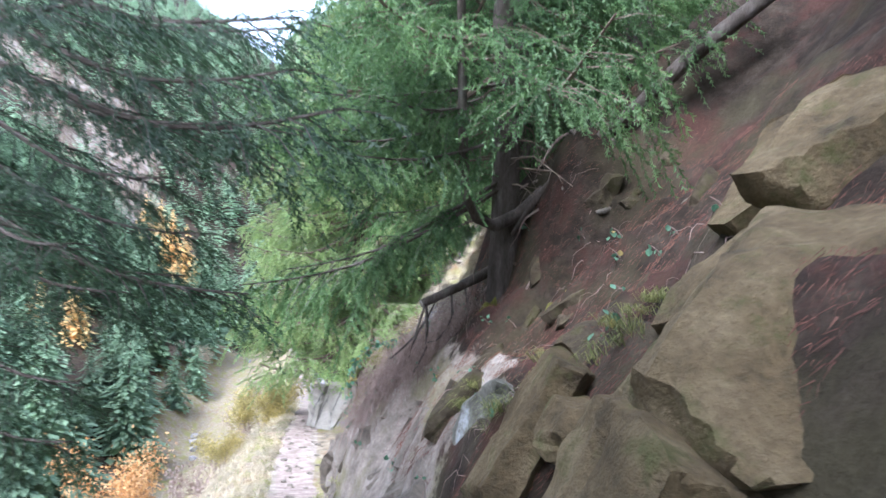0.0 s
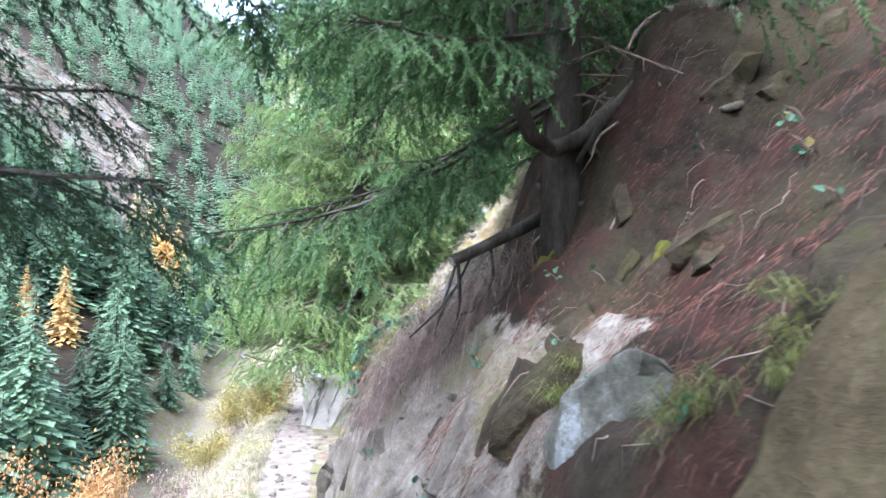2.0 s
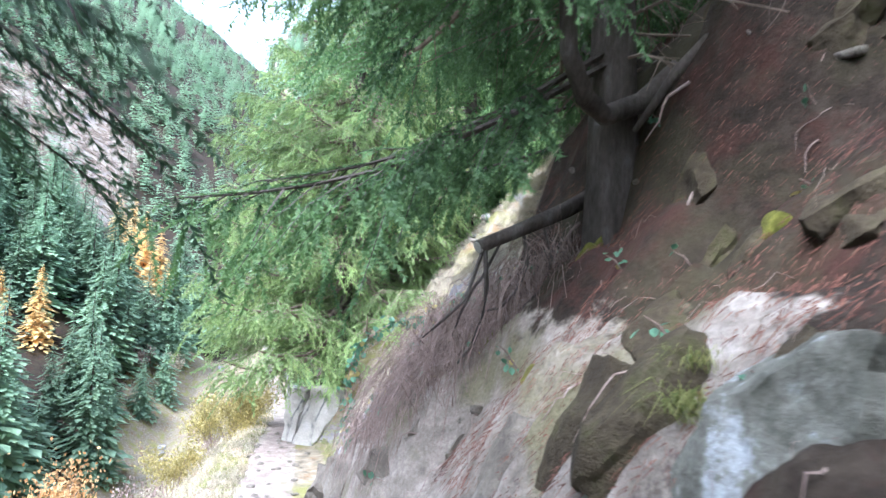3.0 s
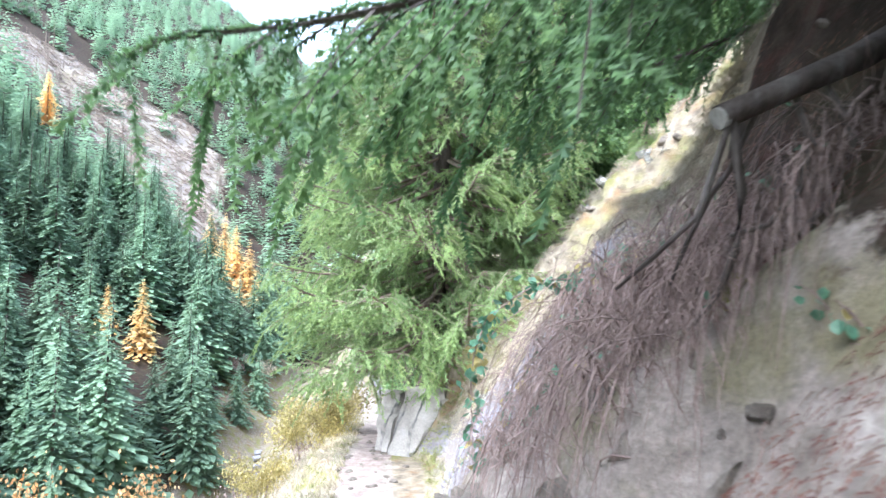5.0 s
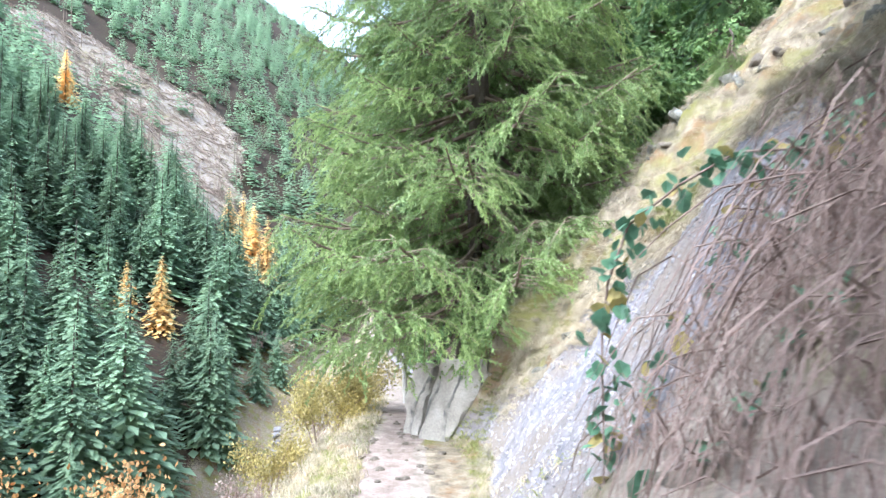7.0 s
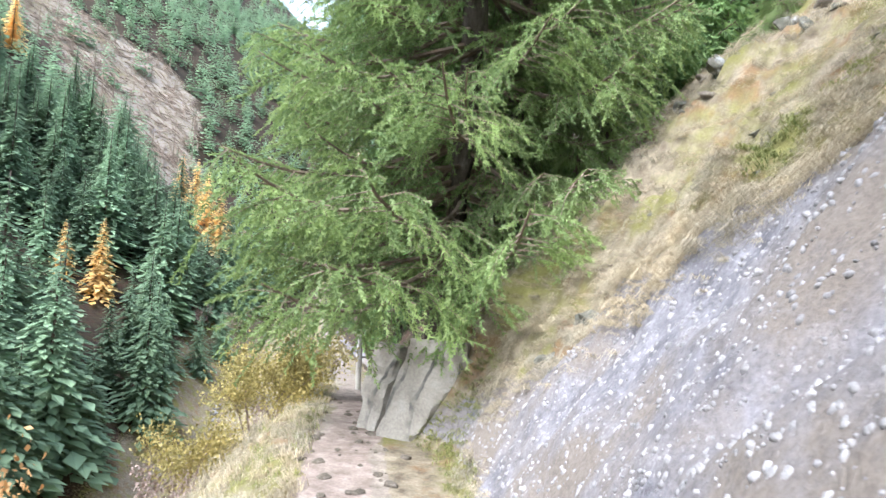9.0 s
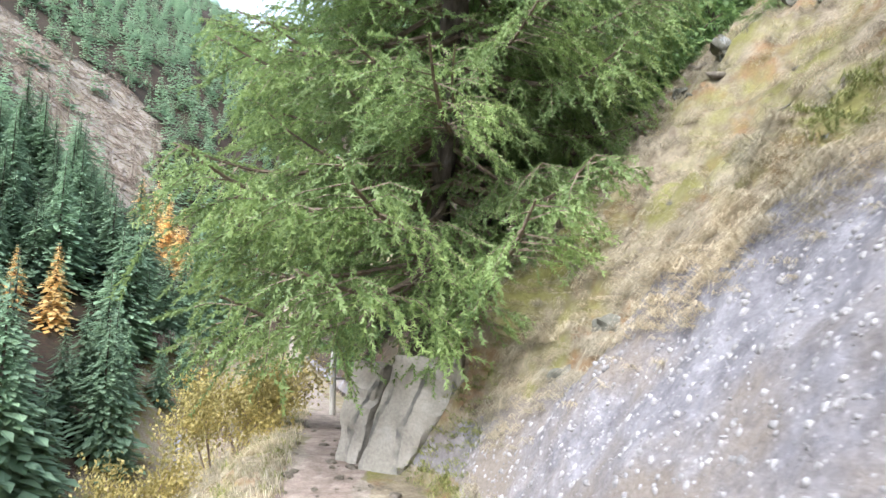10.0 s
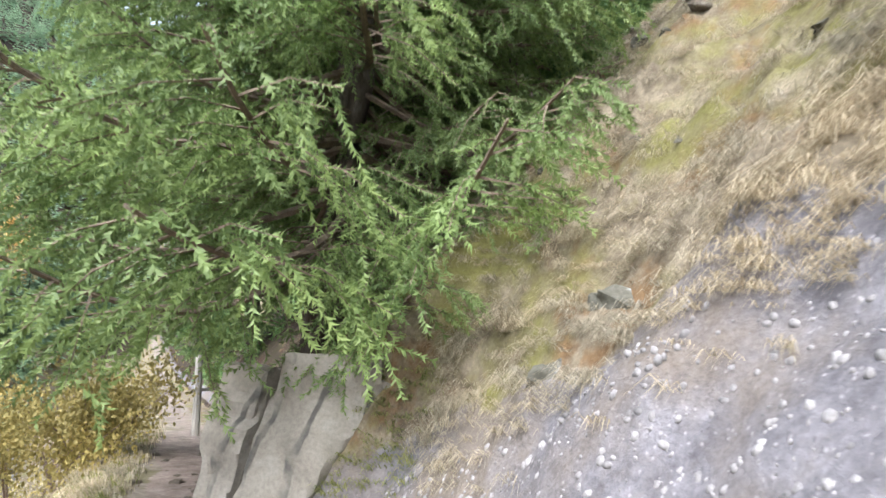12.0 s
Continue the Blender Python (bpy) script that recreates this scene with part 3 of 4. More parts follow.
# ---- the wooded mountainside across the gully ----
def far_spruce(rng, height, radius, tiers, per, sprays=3, wide=0.17):
    """A whole tree as tiers of drooping boughs, each a few flat sprays; an attribute rising to the tips colours them as
    if lit.
    """
    verts, faces, tip_tones = [], [], []
    for t in range(tiers):
        u = (t + rng.uniform(-0.3, 0.3)) / tiers
        z = height * (0.07 + 0.93 * max(u, 0))
        r = radius * (1 - max(u, 0)) ** 0.85 * rng.uniform(0.8, 1.12) + 0.012
        n = max(4, int(per * (1 - 0.5 * u)))
        off = rng.uniform(0, 6.3)
        for k in range(n):
            a = off + 6.283 * k / n + rng.uniform(-0.3, 0.3)
            l = r * rng.uniform(0.5, 1.25)
            drop = l * rng.uniform(0.30, 0.65)
            axis = Vector((math.cos(a), math.sin(a), 0))
            for q in range(sprays):
                f = (q + 1.0) / sprays
                b = a + rng.uniform(-0.75, 0.75)
                d, s = Vector((math.cos(b), math.sin(b), 0)), Vector((-math.sin(b), math.cos(b), 0))
                long, w = l * rng.uniform(0.30, 0.48) + 0.004, l * wide * rng.uniform(0.7, 1.3) + 0.003
                root = axis * l * (f - 0.26) + Vector((0, 0, z - drop * f ** 1.3))
                i = len(verts)
                # low inside, high at the tip: shaded gaps and lit ends go into the colour
                for u, side, lift, g in ((0, 0, 0.0, 0.1), (0.55, w, -0.3 * w, 0.3), (1, 0, -0.28 * long, 0.35 + 0.6 * f), (0.55, -w, -0.3 * w, 0.3)):
                    verts.append(root + d * long * u + s * side + Vector((0, 0, lift)))
                    tip_tones.append(g)
                faces += [(i, i + 1, i + 2), (i, i + 2, i + 3)]
    return verts, faces, tip_tones


def crown_mesh(name, tree, material):
    verts, faces, tip_tones = tree
    me = mesh_of(name, verts, faces, material)
    me.attributes.new("tip_tone", "FLOAT", "POINT").data.foreach_set("value", tip_tones)
    return me


rng_f = random.Random(77)
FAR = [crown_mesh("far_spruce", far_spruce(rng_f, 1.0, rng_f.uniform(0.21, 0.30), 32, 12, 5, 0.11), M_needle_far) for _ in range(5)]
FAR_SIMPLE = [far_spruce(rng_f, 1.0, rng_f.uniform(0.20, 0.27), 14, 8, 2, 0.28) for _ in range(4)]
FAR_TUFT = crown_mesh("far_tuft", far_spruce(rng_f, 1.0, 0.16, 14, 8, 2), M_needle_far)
FAR_TRUNK = mesh_of("far_trunk", *tube([(0, 0, -0.05), (0, 0, 0.6), (0, 0, 1.0)], [0.012, 0.008, 0.002], 6), M_bark)
LARCH = [crown_mesh("far_larch", far_spruce(rng_f, 1.0, 0.24, 32, 12, 5, 0.12), M_larch) for _ in range(2)]


LARCHES = ((-56.5, 93.5, 12), (-61.5, 92.2, 8.5), (-81, 163, 14), (-74, 157, 17), (-66, 146, 17), (-61, 143, 16), (-129, 160, 16))


def forest():
    far_v, far_f, far_g, near = [], [], [], []
    for ring, (y0, y1, o0, o1, gap) in enumerate(((-10, 150, -190, -14, 4.7), (150, 560, -300, 130, 9.0), (560, 760, -420, 260, 13.0))):
        y = y0
        while y < y1:
            o = o0
            while o < o1:
                oo, yy = o + rng_f.uniform(-0.45, 0.45) * gap, y + rng_f.uniform(-0.45, 0.45) * gap
                o += gap
                side, low = gully_at(yy)
                if rng_f.random() > 0.8 or (yy < 150 and -oo < side + 3):
                    continue
                x = trail_x(yy) + oo
                az = math.degrees(math.atan2(-x, yy))
                if not 4 < az < 62 or (clear(x, yy) and rng_f.random() > 0.28) or any(math.hypot(x - f * a, yy - f * b) < 4.4 for a, b, _ in LARCHES for f in (0.86, 0.91, 0.96, 1.0)):
                    continue
                near.append((math.hypot(x, yy), x, yy, rng_f.uniform(9, 20) * (1.1 if ring else 1)))
            y += gap
    near.sort()
    for k, (d, x, y, h) in enumerate(near):
        z = land_at(x, y) - 0.3
        if k < 290:
            ob = thing("spruce_tree", (x, y, z), "slender spruce, coloured hazy blue-green, on the wooded slope across the gully", "tree", "spruce forest")
            put("trunk", FAR_TRUNK, ob, Matrix.Scale(h, 4))
            put("crown", FAR[k % 5], ob, Matrix.Rotation(k * 2.4, 4, "Z") @ Matrix.Scale(h, 4))
        else:
            v, f, g = FAR_SIMPLE[k % 4]
            far_g += g
            i = len(far_v)
            c, s = math.cos(k), math.sin(k)
            far_v += [(x + h * (c * p[0] - s * p[1]), y + h * (s * p[0] + c * p[1]), z + h * p[2]) for p in v]
            far_f += [tuple(j + i for j in q) for q in f]
    tagged(new("distant_forest", crown_mesh("distant_forest", (far_v, far_f, far_g), M_needle_far)), "distant spruce forest, coloured hazy blue-green, covering the mountainside", "forest", kind="stuff")


forest()

for k, (x, y, h) in enumerate(LARCHES):
    ob = thing("larch_tree", (x, y, land_at(x, y) - 0.3), "golden autumn larch among the dark spruces", "tree", "golden larches")
    put("trunk", FAR_TRUNK, ob, Matrix.Scale(h, 4))
    put("crown", LARCH[k % 2], ob, Matrix.Rotation(k, 4, "Z") @ Matrix.Scale(h, 4))
rng_d = random.Random(5)
for k in range(55):
    x, y = rng_d.uniform(-190, -95), rng_d.uniform(165, 300)
    if not clear(x, y):
        continue
    h = rng_d.uniform(7, 17)
    snag = thing("dead_tree", (x, y, land_at(x, y) - 0.3), "bare grey standing trunk on the felled slope", "tree", "standing dead trunks")
    put("trunk", mesh_of("snag", *tube([(0, 0, 0), (0.1, 0, h * 0.5), (0, 0.1, h)], [0.22, 0.16, 0.05], 6), M_twig), snag)
    if k % 3 == 0:
        put("crown", FAR_TUFT, snag, Matrix.Translation((0, 0, h * 0.55)) @ Matrix.Scale(h * 0.45, 4))


def felled_logs():
    """Slash left on the felled strip: grey logs and branches lying every way."""
    rng, bits = random.Random(8), []
    while len(bits) < 2600:
        x, y = rng.uniform(-205, -86), rng.uniform(155, 262)
        if not clear(x, y):
            continue
        a, l, r = rng.uniform(0, 6.283), rng.uniform(0.8, 6), rng.uniform(0.06, 0.26)
        ends = [(x + math.cos(a) * l * k, y + math.sin(a) * l * k) for k in (-0.5, 0.5)]
        bits.append(tube([(ex, ey, land_at(ex, ey) + r + rng.uniform(0, 1.1)) for ex, ey in ends], [r, r * 0.6], 4))
    tagged(new("felled_logs", mesh_of("felled_logs", *joined(bits), M_twig)), "grey logs and slash strewn over the felled slope", "logs", kind="stuff")


felled_logs()


# ---- rocks ----
def block_mesh(name, seed, radii, material, cuts=9, n=13, rough=0.035):
    """An angular bedded block: flat broken faces, crisp edges, thin ledges where the beds part."""
    rng = random.Random(seed)
    bm = bmesh.new()
    bmesh.ops.create_cube(bm, size=2)
    bmesh.ops.subdivide_edges(bm, edges=bm.edges[:], cuts=n, use_grid_fill=True)
    planes = [(Vector((rng.gauss(0, 1), rng.gauss(0, 1), rng.gauss(0, 0.8))).normalized(), rng.uniform(0.68, 1.0)) for _ in range(cuts)]
    beds = [(rng.uniform(-0.07, 0.07), rng.uniform(-0.07, 0.07)) for _ in range(9)]
    for v in bm.verts:
        p = v.co.copy()
        bed = beds[int((p.z + 1 + 0.12 * noise.noise(p * 1.7)) * 2.4) % 9]
        p.x += bed[0]
        p.y += bed[1]
        for d, r in planes:
            over = p.dot(d) - r
            if over > 0:
                p -= d * over
        q = Vector((p.x * radii[0], p.y * radii[1], p.z * radii[2]))
        chip = noise.fractal(q * 4 + Vector((seed, 0, 0)), 1.0, 2.0, 5)
        crease = abs(noise.noise(q * 2.6 + Vector((0, seed, 0))))
        q += p.normalized() * (rough * chip - 0.9 * rough * max(0, 0.16 - crease) / 0.16)
        v.co = q
    me = bpy.data.meshes.new(name)
    bm.to_mesh(me)
    bm.free()
    me.materials.append(material)
    me.shade_smooth()
    me.set_sharp_from_angle(angle=radians(28))
    return me


def block(name, at, radii, turn, seed, material, label, group="", cuts=9, rough=0.035):
    return tagged(put(name, block_mesh(name, seed, radii, material, cuts, 13, rough), None, pose(*at, *turn)), label, "rock", group)


def rock_mesh(name, seed, radii, material, cuts=7, rough=0.05, n=9, soft=0.4):
    """A blocky stone: a rounded block with flat breaks cut off it and a weathered skin."""
    rng = random.Random(seed)
    bm = bmesh.new()
    bmesh.ops.create_cube(bm, size=2)
    bmesh.ops.subdivide_edges(bm, edges=bm.edges[:], cuts=n, use_grid_fill=True)
    planes = []
    for _ in range(cuts):
        d = Vector((rng.gauss(0, 1), rng.gauss(0, 1), rng.gauss(0, 1))).normalized()
        planes.append((d, rng.uniform(0.62, 0.95)))
    for v in bm.verts:
        p = v.co.copy()
        m = max(abs(p.x), abs(p.y), abs(p.z))
        p = p.lerp(p.normalized() * m * 1.15, soft)
        for d, r in planes:
            over = p.dot(d) - r
            if over > 0:
                p -= d * over * 0.92
        nrm = p.normalized()
        q = Vector((p.x * radii[0], p.y * radii[1], p.z * radii[2]))
        q += nrm * (rough * noise.fractal(q * 3.5 + Vector((seed, 0, 0)), 1.0, 2.0, 5) + rough * 0.35 * noise.noise(q * 17))
        v.co = q
    me = bpy.data.meshes.new(name)
    bm.to_mesh(me)
    bm.free()
    me.materials.append(material)
    me.shade_smooth()
    return me


def rock(name, at, radii, turn, seed, material, label, group="", cuts=7, rough=0.05, soft=0.4):
    ob = put(name, rock_mesh(name, seed, radii, material, cuts, rough, 9, soft), None, pose(*at, *turn))
    return tagged(ob, label, "rock", group)


BOULDERS = (
    ((1.48, 2.18, 1.28), (0.88, 0.62, 0.40), (8, -20, 14), 135),
    ((0.82, 2.05, 0.80), (0.50, 0.46, 0.24), (0, 6, 10), 32),
    ((0.44, 3.02, 0.58), (0.19, 0.34, 0.52), (0, 28, -15), 33),
    ((0.62, 2.62, 0.78), (0.17, 0.18, 0.15), (0, 0, 30), 34),
    ((1.60, 2.85, 1.42), (0.62, 0.42, 0.30), (0, -42, 15), 35),
    ((2.02, 3.45, 1.95), (0.58, 0.40, 0.30), (0, -46, 10), 36),
    ((2.25, 2.75, 2.12), (0.62, 0.50, 0.35), (0, -40, 30), 38),
)
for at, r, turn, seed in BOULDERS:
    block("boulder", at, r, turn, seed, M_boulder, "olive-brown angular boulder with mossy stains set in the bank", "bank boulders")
rng_k = random.Random(71)
for k in range(34):
    y, d = rng_k.uniform(3.2, 6.7), rng_k.uniform(0.4, 2.9)
    o, r = foot(y) + d, rng_k.uniform(0.10, 0.27)
    block("bank_ledge", (trail_x(y) + o + 0.06, y, land(o, y) - 0.5 * r), (r * 1.25, r * 0.8, r * 0.65), (rng_k.uniform(-20, 20), -48 + rng_k.uniform(-14, 14), rng_k.uniform(-25, 25)), 400 + k, M_ledge, "olive-brown ledge of rock breaking out of the bank", "bank ledges")
block("lichen_rock", (0.34, 4.22, 0.44), (0.17, 0.22, 0.32), (6, 14, 10), 41, M_pale, "upright rock crusted with white lichen in the bank", "", 7)
rng_r = random.Random(9)
for k in range(26):
    y = 4.4 + k * 0.17
    d = rng_r.uniform(0.05, 0.75)
    o = foot(y) + d
    r = rng_r.uniform(0.12, 0.3)
    block("bank_rock", (trail_x(y) + o + 0.08, y, land(o, y) - 0.12), (r * 0.7, r, r * 1.1), (rng_r.uniform(-20, 20), rng_r.uniform(15, 45), rng_r.uniform(-30, 30)), 50 + k, M_clay, "pale clay-coloured rock jutting from the foot of the bank", "bank rocks", 9, 0.03)
# the rock nose that the trail rounds
block("rock_nose", (-2.36, 15.05, -2.06), (0.50, 0.44, 0.68), (-10, -2, -14), 83, M_vein, "smooth grey-beige slab crossed by dark veins at the trail's bend", "", 2, 0.03)
block("rock_fin", (-2.80, 15.28, -2.12), (0.22, 0.44, 0.60), (-8, 2, -24), 82, M_vein, "leaning grey rock fin beside the trail", "rock fins", 4, 0.04)
block("rock_step", (-1.74, 14.85, -2.1), (0.32, 0.34, 0.54), (-4, 16, -20), 85, M_vein, "pale rock block at the foot of the grassy slope", "", 5, 0.05)
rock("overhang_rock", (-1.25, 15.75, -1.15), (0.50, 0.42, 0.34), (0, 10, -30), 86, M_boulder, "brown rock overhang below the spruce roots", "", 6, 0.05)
rock("rock_outcrop", (2.9, 23.6, land_at(2.9, 23.6) + 0.5), (1.3, 1.1, 1.0), (0, 10, 20), 87, M_pale, "pale grey outcrop under the spruces", "", 8, 0.12)
for k, (x, y) in enumerate(((-34.3, 86.2), (-35.4, 88.5), (-38.7, 122.9), (-33.2, 83.5), (-36.0, 90.5), (-39.5, 124.5))):
    rock("stream_boulder", (x, y, land_at(x, y) + 0.25), (0.5, 0.4, 0.35), (0, 0, k * 50), 90 + k, M_pebble, "white boulder in the stream bed far below", "stream boulders", 6, 0.1)


rng_w = random.Random(18)
for k in range(46):
    y, d = rng_w.uniform(10.2, 17.0), rng_w.uniform(0.6, 4.5)
    if d < rock_rim(y) + 0.1:
        continue
    o, r = foot(y) + d, 0.03 + 0.11 * rng_w.random() ** 2
    block("slope_stone", (trail_x(y) + o, y, land(o, y)), (r * 1.2, r, r * 0.7), (rng_w.uniform(-20, 20), -40, rng_w.uniform(0, 180)), 500 + k, M_pale, "pale grey stone showing through the dry grass", "slope stones", 6)


def slope_point(rng, y0, y1, d0, d1):
    y, d = rng.uniform(y0, y1), rng.uniform(d0, d1)
    o = foot(y) + d
    return trail_x(y) + o, y, land(o, y), d


def pebbles():
    """White and grey pebbles set in the conglomerate face."""
    rng = random.Random(21)
    bm = bmesh.new()
    bmesh.ops.create_icosphere(bm, subdivisions=1, radius=1)
    vs = [v.co.copy() for v in bm.verts]
    fs = [tuple(v.index for v in f.verts) for f in bm.faces]
    bm.free()
    verts, faces = [], []
    for _ in range(7000):
        x, y, z, d = slope_point(rng, 8.7, 14.2, 0.05, 1.85)
        rim = rock_rim(y)
        if d > rim:
            continue
        r = 0.005 + 0.019 * rng.random() ** 2.5
        i = len(verts)
        q = Euler((rng.uniform(0, 6), rng.uniform(0, 6), rng.uniform(0, 6))).to_matrix()
        for v in vs:
            w = q @ Vector((v.x * r * 1.4, v.y * r, v.z * r * 0.8))
            verts.append((x + w.x + r * 0.35, y + w.y, z + w.z - r * 0.2))
        faces += [tuple(j + i for j in f) for f in fs]
    tagged(new("pebbles", mesh_of("pebbles", verts, faces, M_pebble, True)), "white and grey pebbles set in the conglomerate rock face", "pebbles", kind="stuff")


pebbles()
STONES = [rock_mesh("trail_stone", 200 + k, (0.5, 0.4, 0.22), M_clay, 7, 0.05, 4) for k in range(4)]
rng_q = random.Random(71)
for k in range(45):
    x, y, z, d = slope_point(rng_q, 9.5, 19, 1.2, 6.5)
    r = rng_q.uniform(0.04, 0.16)
    ob = put("slope_stone", STONES[k % 4], None, pose(x, y, z - 0.2 * r, rng_q.uniform(-30, 30), rng_q.uniform(0, 40), rng_q.uniform(0, 360)) @ Matrix.Scale(r * 2, 4))
    tagged(ob, "pale stone showing through the dry grass", "stone", "slope stones")
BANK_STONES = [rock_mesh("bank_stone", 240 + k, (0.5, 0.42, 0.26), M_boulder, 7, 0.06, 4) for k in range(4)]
for k in range(30):
    x, y, z, d = slope_point(rng_q, 2.4, 8.4, 0.5, 2.6)
    r = 0.02 + 0.06 * rng_q.random() ** 1.6
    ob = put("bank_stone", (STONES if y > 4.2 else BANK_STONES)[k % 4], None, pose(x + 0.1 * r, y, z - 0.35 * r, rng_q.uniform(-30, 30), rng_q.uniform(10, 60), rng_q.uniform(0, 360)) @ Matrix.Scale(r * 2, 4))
    tagged(ob, "brown stone lying in the earth of the bank", "stone", "bank stones")
rng_s = random.Random(33)
for k in range(200):
    y = rng_s.uniform(1.2, 17.5)
    o = rng_s.gauss(0, 0.28)
    r = 0.012 + 0.06 * rng_s.random() ** 2
    ob = put("trail_stone", STONES[k % 4], None, pose(trail_x(y) + o, y, land(o, y) + 0.02 * r, 0, 0, rng_s.uniform(0, 360)) @ Matrix.Scale(r * 2, 4))
    tagged(ob, "flat pale stone trodden into the trail", "stone", "trail stones")


# ---- grass, litter, brambles ----
def blades(spots, seed, material, name, label, high, wide=0.0028, per=16, lean=0.5, kind="stuff", category="grass"):
    """Tufts of arching blades; spots are places with the downhill way (x, y, z)."""
    rng = random.Random(seed)
    verts, faces = [], []
    for (x, y, z), (dx, dy, dz), size in spots:
        turn = rng.gauss(0, 0.6)
        down = Vector((dx + rng.gauss(0, 0.15), dy + turn, dz))
        for _ in range(per):
            a, h = rng.uniform(0, 6.283), high * size * rng.uniform(0.45, 1.2)
            s = Vector((-math.sin(a), math.cos(a), 0)) * wide * rng.uniform(0.7, 1.4)
            p = Vector((x + rng.gauss(0, 0.035), y + rng.gauss(0, 0.035), z - 0.02))
            out = Vector((math.cos(a) * 0.45, math.sin(a) * 0.45, 0))
            m = p + (out * 0.5 + down * lean * 0.45) * h + Vector((0, 0, h * 0.5))
            t = p + (out * 0.9 + down * lean * 1.25) * h + Vector((0, 0, h * rng.uniform(0.2, 0.6)))
            i = len(verts)
            verts += [p - s, p + s, m + s * 0.8, m - s * 0.8, t]
            faces += [(i, i + 1, i + 2, i + 3), (i + 3, i + 2, i + 4)]
    return tagged(new(name, mesh_of(name, verts, faces, material)), label, category, kind=kind)


rng_g = random.Random(44)
spots, mossy = [], []
for _ in range(11000):
    x, y, z, d = slope_point(rng_g, 8.8, 21, 0.0, 7.5 * rng_g.random() + 0.3)
    c = cover(x - trail_x(y), y)
    if rng_g.random() < c[1] and c[0] < 0.4:
        (mossy if noise.noise(Vector((x * 0.7, y * 0.7, 9))) > 0.28 else spots).append(((x, y, z), (-0.7, -0.1, -0.75), rng_g.uniform(0.5, 1.3)))
for _ in range(3600):
    x, y, z, d = slope_point(rng_g, 8.8, 12.5, 0.9, 3.2)
    c = cover(x - trail_x(y), y)
    if rng_g.random() < c[1] * 1.2:
        (mossy if noise.noise(Vector((x * 0.7, y * 0.7, 9))) > 0.28 else spots).append(((x, y, z), (-0.7, -0.1, -0.75), rng_g.uniform(0.5, 1.4)))
blades(spots, 1, M_grass_dry, "dry_grass", "straw-coloured dry grass tufts hanging down the slope", 0.14, 0.0017, 26, 0.7)
blades(mossy, 2, M_grass_green, "green_grass", "yellow-green grass patches on the slope", 0.10, 0.0028, 18, 0.5)
spots, fresh = [], []
for _ in range(3400):
    y = rng_g.uniform(1.5, 24)
    o = -(0.4 + 3.2 * rng_g.random() ** 1.7)
    (fresh if rng_g.random() < 0.25 else spots).append(((trail_x(y) + o, y, land(o, y)), (-0.6, 0, -0.4), rng_g.uniform(0.5, 1.3)))
for _ in range(3800):
    y = rng_g.uniform(7, 34)
    o = -(1.0 + 9.0 * rng_g.random())
    spots.append(((trail_x(y) + o, y, land(o, y)), (-0.5, 0, -0.4), rng_g.uniform(1.0, 2.2)))
blades(spots, 3, M_grass_dry, "edge_grass", "pale dry grass along the trail's outer edge", 0.20, 0.003, 18, 0.45)
blades(fresh, 4, M_grass_green, "edge_grass", "green grass along the trail's outer edge", 0.16, 0.003, 18, 0.4)
spots = []
for _ in range(500):
    y = rng_g.uniform(2, 17)
    o = foot(y) + rng_g.uniform(-0.12, 0.12)
    spots.append(((trail_x(y) + o, y, land(o, y)), (-0.5, 0, -0.2), rng_g.uniform(0.4, 1.0)))
blades(spots, 5, M_grass_green, "foot_grass", "thin green grass along the foot of the bank", 0.15, 0.0025, 14, 0.4)
spots, fresh = [], []
for _ in range(120):
    y = rng_g.uniform(9.2, 11.0)
    o = foot(y) + rng_g.uniform(0.02, 0.42)
    (fresh if rng_g.random() < 0.45 else spots).append(((trail_x(y) + o, y, land(o, y)), (-0.6, 0, -0.7), rng_g.uniform(0.4, 0.9)))
blades(spots, 6, M_grass_dry, "ledge_grass", "dry grass on the low ledges of the rock face", 0.16, 0.0025, 16, 0.6)
blades(fresh, 7, M_grass_green, "ledge_grass", "green grass on the low ledges of the rock face", 0.14, 0.0025, 16, 0.6)
for k, (x, y, size) in enumerate(((0.42, 3.62, 0.95), (0.62, 3.45, 0.8), (0.9, 3.0, 0.8), (1.15, 3.3, 0.7), (0.25, 4.6, 0.9), (-1.5, 14.3, 1.5), (-1.35, 14.0, 1.4), (-1.7, 14.0, 1.2))):
    near_spots = []
    for _ in range(9):
        gx, gy = x + rng_g.gauss(0, 0.05), y + rng_g.gauss(0, 0.06)
        near_spots.append(((gx, gy, land_at(gx, gy) + 0.01), (-0.5, -0.2, -0.3), size))
    blades(near_spots, 60 + k, M_grass_green if k < 5 else M_grass_dry, "grass_tuft", "long grass tuft drooping over the rocks" if k < 5 else "straw-blond grass tuft at the foot of the rock", 0.19, 0.0018, 34, 0.8, "", "grass")


